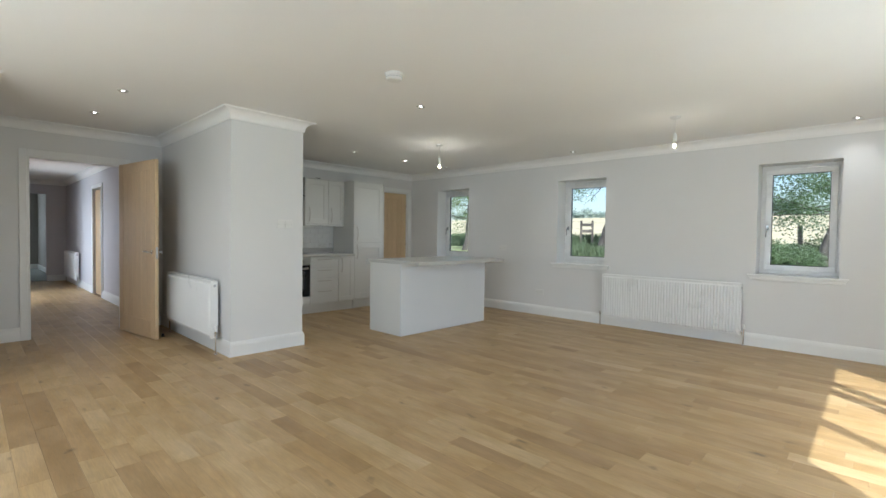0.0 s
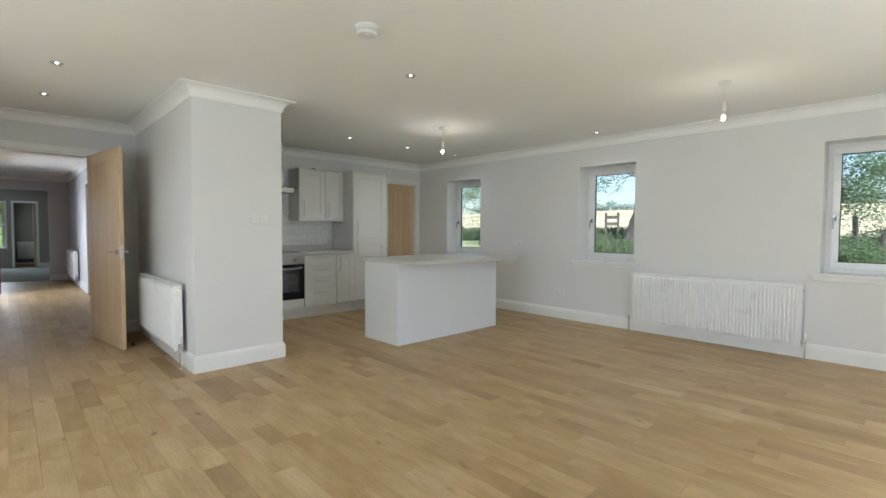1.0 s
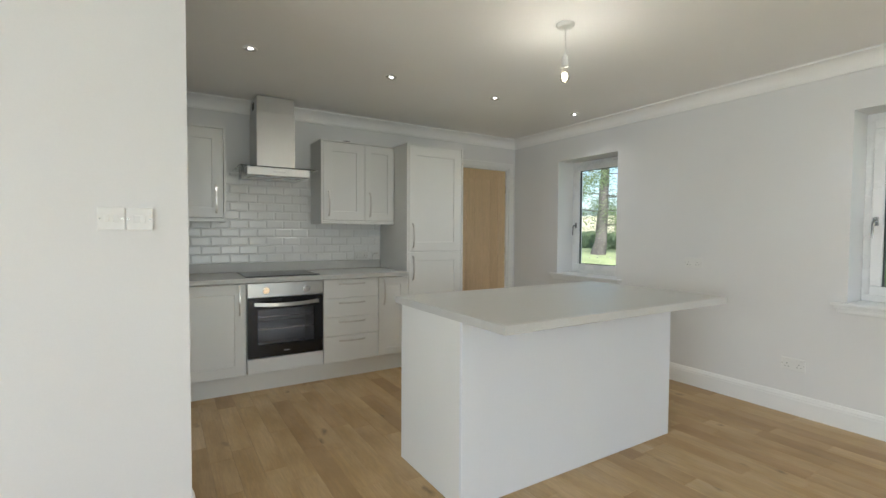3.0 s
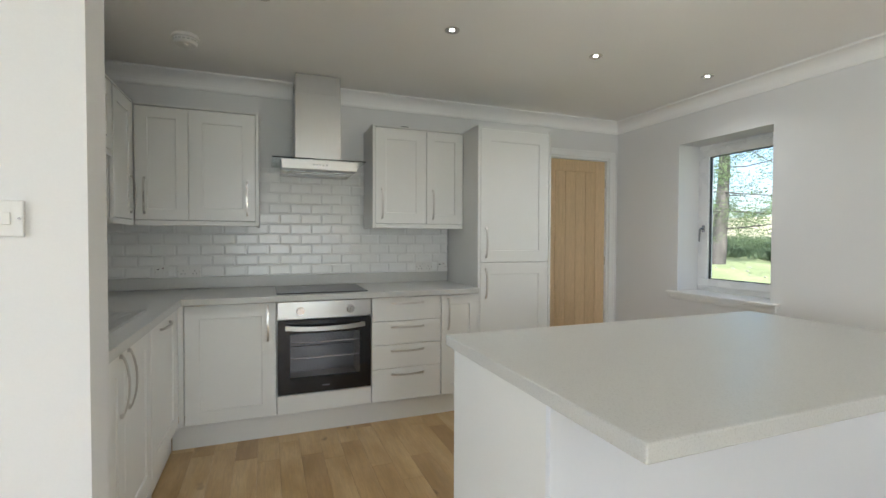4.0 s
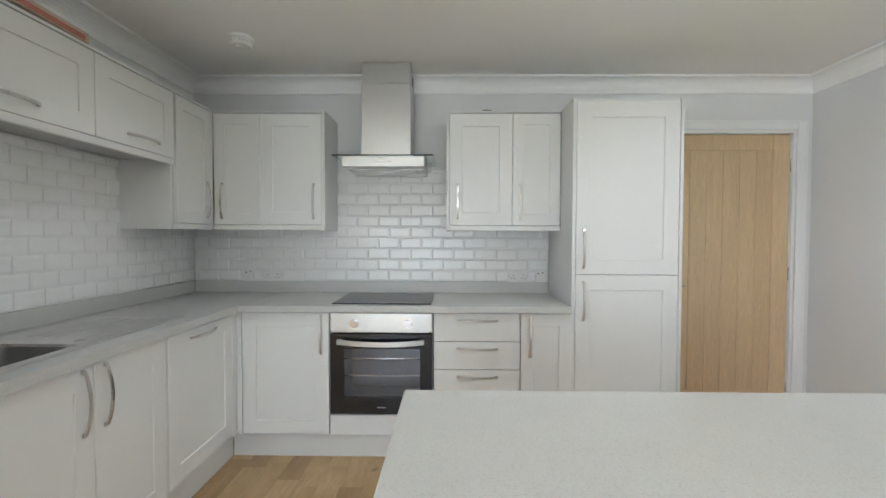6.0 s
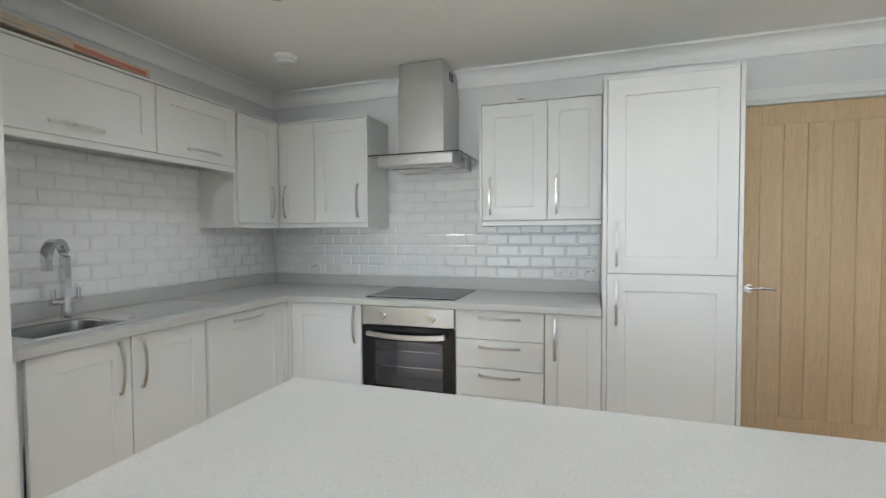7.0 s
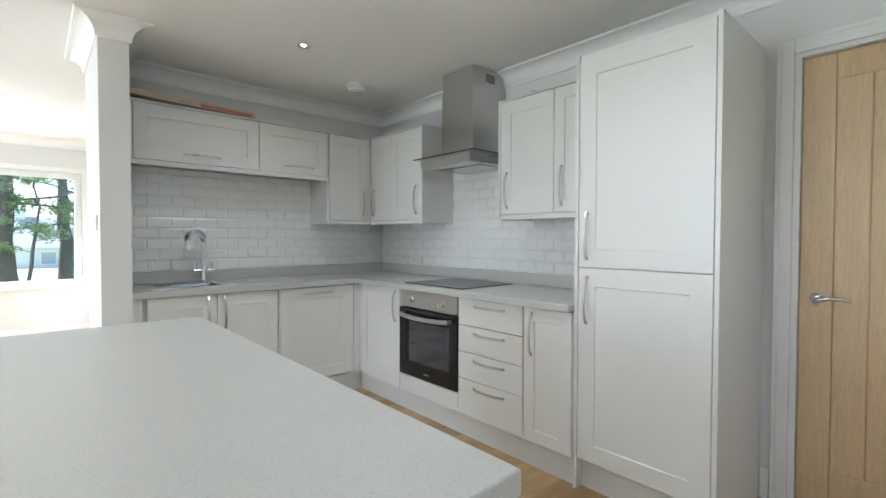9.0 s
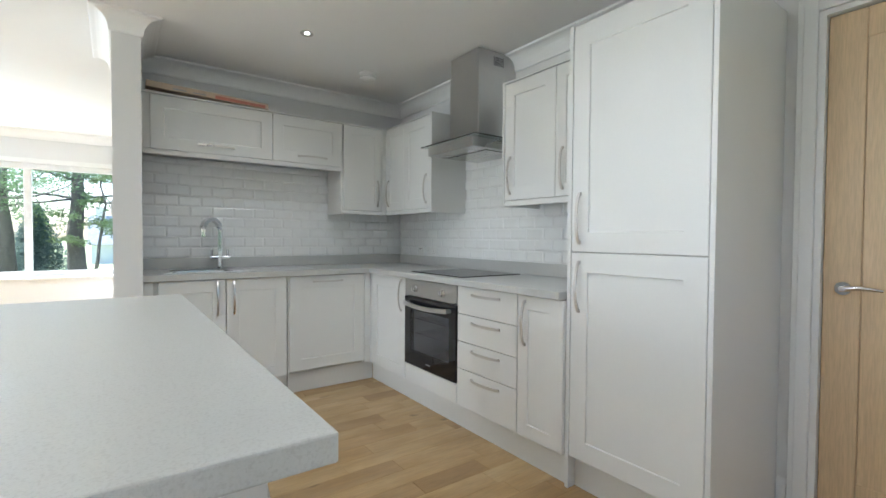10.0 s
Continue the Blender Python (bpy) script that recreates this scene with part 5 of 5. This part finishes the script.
def tree(name, label, base, path, r0, limbs, leaf, size, rng, group="", per=90, long_=1.0, thick=0.24):
    """A tapered trunk along a path, limbs from it and a crown of many small leaves. limbs: (share of trunk, direction, length)."""
    root = thing(name, pose(*base), label, "tree", group)
    pts = [Vector(p) for p in path]
    dense = []
    for a, b in zip(pts, pts[1:]):
        dense += [a.lerp(b, k / 4) + Vector((rng.gauss(0, 0.02), rng.gauss(0, 0.02), 0)) for k in range(4)]
    dense.append(pts[-1])
    rad = [r0 * (1.25 if i == 0 else 1.0) * (1 - 0.75 * i / (len(dense) - 1)) for i in range(len(dense))]
    part("trunk", tube(bmesh.new(), dense, rad, 12), M_BARK, root, "rough grey-brown trunk", smooth=True)
    clumps = []
    bm = bmesh.new()
    for share, way, length in limbs:
        i = min(len(dense) - 2, int(share * (len(dense) - 1)))
        p, d = dense[i].copy(), Vector(way).normalized()
        line, rr = [p.copy()], [rad[i] * thick]
        for k in range(6):
            d = (d + Vector((rng.gauss(0, 0.12), rng.gauss(0, 0.12), rng.gauss(0.0, 0.10)))).normalized()
            p = p + d * length / 6
            line.append(p.copy())
            rr.append(rad[i] * thick * (1 - 0.14 * (k + 1)))
            if k >= 1:
                s = length * 0.16
                clumps.append((p + Vector((rng.gauss(0, s), rng.gauss(0, s), rng.gauss(0, s * 0.6))), (s * 1.2, s * 1.2, s * 0.7), int(per * (0.5 + rng.random()))))
                q = p + Vector((rng.gauss(0, 1), rng.gauss(0, 1), rng.gauss(0, 0.5))) * s
                tube(bm, [p, (p + q) / 2 + Vector((0, 0, 0.03)), q], [rr[-1] * 0.5, rr[-1] * 0.3, rr[-1] * 0.1], 5)
        tube(bm, line, rr, 7)
    part("limbs", bm, M_BARK, root, smooth=True)
    blades("crown", "", rng, clumps, size, leaf, parent=root, long_=long_)
    return root


rng = random.Random(7)


def at_ground(x, y, dz=-0.05):
    return (x, y, height(x, y) + dz)


def ring_limbs(n, lo, hi, length, drop, rng):
    return [(lo + (hi - lo) * (i + rng.random()) / n, (math.cos(i * 2.4), math.sin(i * 2.4), drop + rng.gauss(0, 0.12)), length * (1.15 - 0.5 * i / n) * rng.uniform(0.8, 1.2)) for i in range(n)]


tree("tree", "straight tree with drooping thin branches behind the lawn", at_ground(-10.0, 11.8), [(0, 0, 0), (0.05, 0, 1.5), (0.02, 0.05, 3.5), (0.1, 0, 7)], 0.15,
     ring_limbs(24, 0.20, 0.95, 2.3, -0.12, rng), M_LEAF2, 0.016, rng, "garden trees", 260, 2.2, 0.14)
tree("tree", "leaning broad-leaved tree with forked trunk beside the fence", at_ground(-6.55, 14.2), [(0, 0, 0), (0.22, 0, 0.9), (0.5, 0, 1.9), (0.56, 0.1, 2.6), (0.75, 0.2, 4.2), (0.9, 0.2, 6.5)], 0.16,
     [(0.46, (-0.6, 0.1, 1.0), 2.6), (0.46, (1, 0, 0.7), 2.6), (0.48, (-1, -0.5, 0.5), 2.2), (0.5, (1, -0.6, 0.4), 2.6)] + ring_limbs(14, 0.52, 0.98, 2.4, 0.0, rng), M_LEAF, 0.028, rng, "garden trees", 190)
tree("tree", "thick old tree with low leafy boughs on the bank", at_ground(-1.0, 12.8), [(0, 0, 0), (0.1, 0, 0.75), (0.3, 0, 1.5), (0.42, 0, 2.3), (0.6, 0, 5.5)], 0.125,
     [(0.5, (-1, -0.1, 0.2), 2.4), (0.55, (-1, -0.5, -0.05), 2.6), (0.55, (-1, 0.3, 0.1), 2.6), (0.6, (-1, 0.0, -0.1), 2.8), (0.55, (1, -0.2, 0.1), 2.5), (0.6, (1, 0.2, -0.1), 2.5)] + ring_limbs(12, 0.58, 0.98, 2.2, 0.0, rng), M_LEAF, 0.028, rng, "garden trees", 330, 1.0, 0.2)
tree("tree", "tall dark trunk close to the wide window", at_ground(-3.95, -8.2), [(0, 0, 0), (0.05, 0, 1.5), (-0.05, 0, 3.2), (0.0, 0, 7)], 0.22,
     ring_limbs(12, 0.52, 0.98, 2.2, 0.0, rng) + [(0.5, (-1, 0.4, -0.1), 1.5), (0.52, (1, 0.4, -0.1), 1.8)], M_LEAF, 0.035, rng, "garden trees", 110)
tree("tree", "tall dark trunk beside the wide window", at_ground(-5.0, -8.8), [(0, 0, 0), (0.0, 0, 1.5), (0.05, 0, 3.2), (0.0, 0, 7)], 0.18,
     ring_limbs(12, 0.48, 0.98, 2.0, 0.0, rng), M_LEAF, 0.035, rng, "garden trees", 110)
tree("tree", "slim leaning young tree before the wide window", at_ground(-4.3, -7.6), [(0, 0, 0), (-0.05, 0, 1.2), (-0.2, 0, 2.2), (-0.1, 0, 4)], 0.045,
     ring_limbs(9, 0.35, 0.98, 0.9, 0.1, rng), M_LEAF2, 0.03, rng, "garden trees", 90)
tree("tree", "tall trunk at the far side of the wide window", at_ground(-2.6, -8.6), [(0, 0, 0), (0.0, 0, 1.5), (0.1, 0, 3.2), (0.0, 0, 7)], 0.24,
     ring_limbs(12, 0.48, 0.98, 2.2, 0.0, rng), M_LEAF, 0.035, rng, "garden trees", 110)

# dense conifer bush, shrubs under the third window, hedge seen from the far room
cf = thing("conifer", pose(-3.05, -9.6, height(-3, -9.6)), "dense dark green cone-shaped conifer bush", "shrub")
part("trunk", cyl(bmesh.new(), (0, 0, -0.05), (0, 0, 1.9), 0.05, 0.01), M_BARK, cf)
blades("foliage", "", rng, [((0, 0, 0.25 + 0.2 * k), (1.02 - 0.095 * k, 1.02 - 0.095 * k, 0.22), 1400) for k in range(10)], 0.03, M_BLUE, parent=cf, long_=1.4)
for i, (x, y, s) in enumerate(((-2.1, 13.1, 0.8), (-1.4, 12.6, 0.75), (-0.3, 13.3, 0.95), (-3.3, 13.9, 0.55), (0.9, 13.0, 0.9), (-2.7, 13.4, 0.7), (-0.8, 13.6, 0.9))):
    sh = thing("shrub", pose(x, y, height(x, y)), "loose green shrub growing on the bank", "shrub", "bank shrubs")
    blades("foliage", "", rng, [((rng.gauss(0, s * 0.3), rng.gauss(0, s * 0.3), s * rng.uniform(0.2, 0.9)), (s * 0.5, s * 0.4, s * 0.4), 700) for _ in range(7)], 0.028, M_LEAF if i % 2 else M_LEAF2, parent=sh)
    bm = bmesh.new()
    for k in range(5):
        tube(bm, [(0, 0, -0.05), (rng.gauss(0, 0.15), rng.gauss(0, 0.15), s * 0.5), (rng.gauss(0, 0.4), rng.gauss(0, 0.3), s)], [0.02, 0.015, 0.005], 6)
    part("stems", bm, M_BARK, sh)
hg = thing("hedge", pose(-26.0, 0.4, height(-26.0, 0.4)), "bright leafy hedge outside the far window", "hedge")
blades("foliage", "", rng, [((-0.8 + rng.gauss(0, 0.15), rng.uniform(-3.2, 0.9), rng.uniform(0.1, 3.6)), (0.3, 0.35, 0.3), 220) for _ in range(110)], 0.05, M_HEDGE, parent=hg)

# tall grass along the bank and the fence
vs_spots = []
for _ in range(520):
    x, y = rng.uniform(-22, 5), rng.gauss(16.2, 0.8)
    tall = 0.26 if x > -8.2 else 0.11
    vs_spots.append(((x, y, height(x, y) + tall), (0.4, 0.3, tall), 200))
for _ in range(300):
    x, y = rng.uniform(-19, -7.0), 12.9 + abs(rng.gauss(0, 0.9))
    vs_spots.append(((x, y, height(x, y) + 0.05), (0.4, 0.3, 0.06), 110))
for _ in range(160):
    x, y = rng.uniform(-7.7, 2.5), 12.4 + abs(rng.gauss(0, 1.0))
    vs_spots.append(((x, y, height(x, y) + 0.2), (0.35, 0.3, 0.2), 190))
blades("tall_grass", "uncut green grass and weeds along the fence", rng, vs_spots, 0.075, M_TALL, long_=1.0, wide=0.07, upright=True)
far_spots = []
for _ in range(150):
    x = rng.uniform(-170, 60)
    far_spots.append(((x, 188 + rng.gauss(0, 3), height(x, 188) + rng.uniform(0.8, 2.6)), (3.0, 2, 1.7), 60))
blades("far_woods", "line of woods on the field's skyline", rng, far_spots, 0.8, M_WOODS)

# fence posts, stile, bin, stones
for i, (x, y, lean) in enumerate(((-13.0, 15.4, 2), (-10.9, 15.5, -3), (-8.8, 15.6, 4), (-5.9, 15.2, -2), (-5.1, 15.3, 14), (-3.2, 15.4, 2), (-1.4, 13.6, -2), (0.8, 15.4, 3), (-15.2, 12.6, 2))):
    fp = thing("fence_post", pose(x, y, height(x, y) - 0.1, 0, lean, 0), "grey weathered wooden fence post in long grass", "post", "fence posts")
    part("post", tube(bmesh.new(), [(0, 0, 0), (0.005, 0, 0.6), (0, 0, 1.25), (0, 0, 1.28)], [0.055, 0.052, 0.05, 0.03], 10), M_POST, fp, smooth=True)
for z in (0.55, 0.85, 1.1):
    fw = thing("fence_wire", pose(0, 0, 0), "thin fence wire between the posts", "wire", "fence wires")
    part("strand", tube(bmesh.new(), [(x, 15.45, height(x, 15.45) + z - 0.1 + 0.02 * math.sin(x)) for x in range(-18, 4, 2)], [0.003] * 11, 5), M_STEEL, fw)
st_ = thing("stile", pose(-7.55, 15.3, height(-7.55, 15.3) - 0.3, 0, 0, 20), "weathered wooden stile with two uprights and steps", "stile")
for x in (-0.19, 0.19):
    part("upright", box(bmesh.new(), x - 0.035, x + 0.035, -0.05, 0.05, 0, 1.35, 0.01), M_POST, st_)
for z in (0.98, 1.2):
    part("rail", box(bmesh.new(), -0.154, 0.154, -0.03, 0.03, z - 0.05, z + 0.05, 0.008), M_POST, st_)
part("step", box(bmesh.new(), -0.2, 0.2, -0.35, 0.35, 0.45, 0.5, 0.008), M_POST, st_)
part("step_leg", box(bmesh.new(), -0.05, 0.05, -0.3, -0.2, 0.0, 0.449, 0.008), M_POST, st_)
bn = thing("garden_bin", pose(-9.29, 12.9, height(-9.29, 12.9)), "teal plastic garden bin with a lid on the bank", "bin")
part("body", lathe(bmesh.new(), [(0.30, 0.0), (0.31, 0.05), (0.27, 0.75)], 0, 0, 24), M_TEAL, bn, smooth=True)
part("lid", lathe(bmesh.new(), [(0.285, 0.7505), (0.285, 0.79), (0.16, 0.83), (0.12, 0.90), (0.02, 0.91)], 0, 0, 24), M_TEAL, bn, smooth=True)
bm = bmesh.new()
for _ in range(90):
    x, y = rng.uniform(-12, -4), rng.gauss(11.4, 0.2)
    s = rng.uniform(0.01, 0.035)
    bmesh.ops.create_icosphere(bm, subdivisions=1, radius=1.0, matrix=Matrix.Translation((x, y, height(x, y) + s * 0.3)) @ Matrix.Diagonal((s, s * rng.uniform(0.6, 1.2), s * 0.6, 1)))
tagged(part("rubble", bm, M_STONE), label="pale stones scattered along the lawn's edge", category="stones", kind="stuff")

# neighbouring house to the south
hs = thing("house", pose(-12.6, -62.0, height(-12.6, -62) - 0.5), "white rendered cottage with a slate roof and chimney", "house")
part("wall", box(bmesh.new(), -10, 10, -4, 4, 0, 2.9), M_RENDER, hs)
bm = bmesh.new()
v = [bm.verts.new(p) for p in ((-10.4, 4.4, 2.8), (10.4, 4.4, 2.8), (10.4, 0, 6.2), (-10.4, 0, 6.2), (-10.4, -4.4, 2.8), (10.4, -4.4, 2.8))]
for f in ((0, 1, 2, 3), (3, 2, 5, 4), (0, 3, 4), (1, 5, 2), (0, 4, 5, 1)):
    bm.faces.new([v[i] for i in f])
rf = part("roof", bm, M_SLATE, hs)
for x in (-6.5, 9.2):
    part("chimney", box(bmesh.new(), x - 0.5, x + 0.5, -0.5, 0.5, 5.4, 7.2), M_RENDER, rf)
for x in (-7, -3.5, 0, 3.5, 7):
    wv = part("window", box(bmesh.new(), x - 0.7, x + 0.7, 4.001, 4.06, 1.0, 2.4), M_UPVC, hs)
    part("pane", box(bmesh.new(), x - 0.6, x + 0.6, 4.061, 4.07, 1.1, 2.3), M_DARK, wv)

# ---------------------------------------------------------------- wall tiles, each one apart
TW, TH, TG = 0.150, 0.0745, 0.0028


def tile_mesh(w, h):
    """A bevelled glazed tile, w by h, front towards -y."""
    bm = bmesh.new()
    b = min(0.011, w / 3)
    loops = [[bm.verts.new((x0, y, z0)) for x0, z0 in ((i, i), (w - i, i), (w - i, h - i), (i, h - i))] for i, y in ((0.0, 0.0), (0.0, -0.0035), (b, -0.0075))]
    for a, c in zip(loops, loops[1:]):
        for k in range(4):
            bm.faces.new((a[k], a[(k + 1) % 4], c[(k + 1) % 4], c[k]))
    bm.faces.new(loops[-1])
    return mesh_of(bm, "tile", M_TILE)


TILES = {}


def tile(parent, at, w, h):
    key = (round(w, 3), round(h, 3))
    if key not in TILES:
        TILES[key] = tile_mesh(*key)
    part("tile", TILES[key], None, parent, at=at)


def tile_field(parent, length, z0, top, place, skip=None):
    """Half-bond rows over a length; top(s) gives the height that the tiles reach there."""
    row, z = 0, z0
    while z < 1.83:
        s = -(row % 2) * (TW + TG) / 2 + 0.02
        while s < length:
            a, b = max(0.0, s), min(length, s + TW)
            zt = min(z + TH, top((a + b) / 2))
            if b - a > 0.012 and zt - z > 0.012:
                tile(parent, place(a, z), b - a, zt - z)
            s += TW + TG
        z += TH + TG
        row += 1


sb = tagged(new("splashback"), label="white bevelled brick-bond wall tiles above the worktop", category="tiling", kind="structure")
Y0, Y1 = SINKY + 0.012, 4.609
part("grout", box(bmesh.new(), KX + 0.0005, KX + 0.0055, Y0, Y1, 0.9925, WB - 0.002), M_GROUT, sb)
part("grout", box(bmesh.new(), KX + 0.0005, KX + 0.0055, 3.118, 3.880, WB - 0.002, 1.797), M_GROUT, sb)
tile_field(sb, Y1 - Y0, 0.994, lambda s: 1.797 if 3.118 < Y0 + s < 3.878 else WB - 0.004, lambda s, z: pose(KX + 0.0045, Y0 + s, z, 0, 0, 90))
part("corner_bead", box(bmesh.new(), KX + 0.0005, KX + 0.0135, SINKY + 0.0005, SINKY + 0.0115, 0.9925, WB - 0.003), M_TILE, sb, "white sealant bead")
sb2 = tagged(new("splashback_sink"), label="white bevelled brick-bond wall tiles behind the sink", category="tiling", kind="structure")
X0, X1 = NX0 - 0.002, KX + 0.014
part("grout", box(bmesh.new(), X1, X0, SINKY + 0.0005, SINKY + 0.0055, 0.9925, WB - 0.002), M_GROUT, sb2)
part("grout", box(bmesh.new(), -6.220, X0, SINKY + 0.0005, SINKY + 0.0055, WB - 0.002, 1.733), M_GROUT, sb2)
tile_field(sb2, X0 - X1, 0.994, lambda s: 1.731 if X0 - s > -6.219 else WB - 0.004, lambda s, z: pose(X0 - s, SINKY + 0.0045, z, 0, 0, 180))

# ---------------------------------------------------------------- oak floor boards
fl = bpy.data.objects["floor"]
PW = 0.1195
prng = random.Random(21)
LENGTHS = [0.30, 0.38, 0.46, 0.55, 0.64, 0.74, 0.86, 1.0]


def board_mesh(w, d):
    bm = bmesh.new()
    box(bm, 0, w, 0, d, -0.0155, 0.0, 0.0011)
    return mesh_of(bm, "plank", M_PLANK)


BOARDS = {l: board_mesh(l - 0.0006, PW - 0.0006) for l in LENGTHS}
rv, rf_ = [], []
made = 0


def loose_board(x0, x1, y0, y1):
    e = 0.0011
    i = len(rv)
    x1, y1 = x1 - 0.0006, y1 - 0.0006
    rv.extend([(x0, y0, -0.0155), (x1, y0, -0.0155), (x1, y1, -0.0155), (x0, y1, -0.0155), (x0, y0, -e), (x1, y0, -e), (x1, y1, -e), (x0, y1, -e),
               (x0 + e, y0 + e, 0), (x1 - e, y0 + e, 0), (x1 - e, y1 - e, 0), (x0 + e, y1 - e, 0)])
    for a in (0, 4):
        for k in range(4):
            rf_.append((i + a + k, i + a + (k + 1) % 4, i + a + 4 + (k + 1) % 4, i + a + 4 + k))
    rf_.append((i + 8, i + 9, i + 10, i + 11))


row = 0
y = -1.445
while y < 6.44:
    x = -19.58 if -0.6 < y < 1.8 else (-6.975 if y > 1.98 else (-6.895 if y > STUBY else -5.075))
    x -= prng.uniform(0.0, 0.3)
    left = x + 0.3
    while x < 0.99:
        l = prng.choice(LENGTHS)
        near = -4.55 < x < -0.9 and 1.35 < y < 4.9
        if near and made < 300:
            part("plank", BOARDS[l], None, fl, at=pose(x, y, 0))
            made += 1
        else:
            loose_board(x, min(x + l, 0.998), y, min(y + PW, 6.449))
        x += l
    y += PW
    row += 1
me = bpy.data.meshes.new("planks")
me.from_pydata(rv, [], rf_)
me.materials.append(M_PLANKS)
rest = tagged(new("planks", me), label="further oak boards of the same floor", kind="stuff")
rest.parent = fl
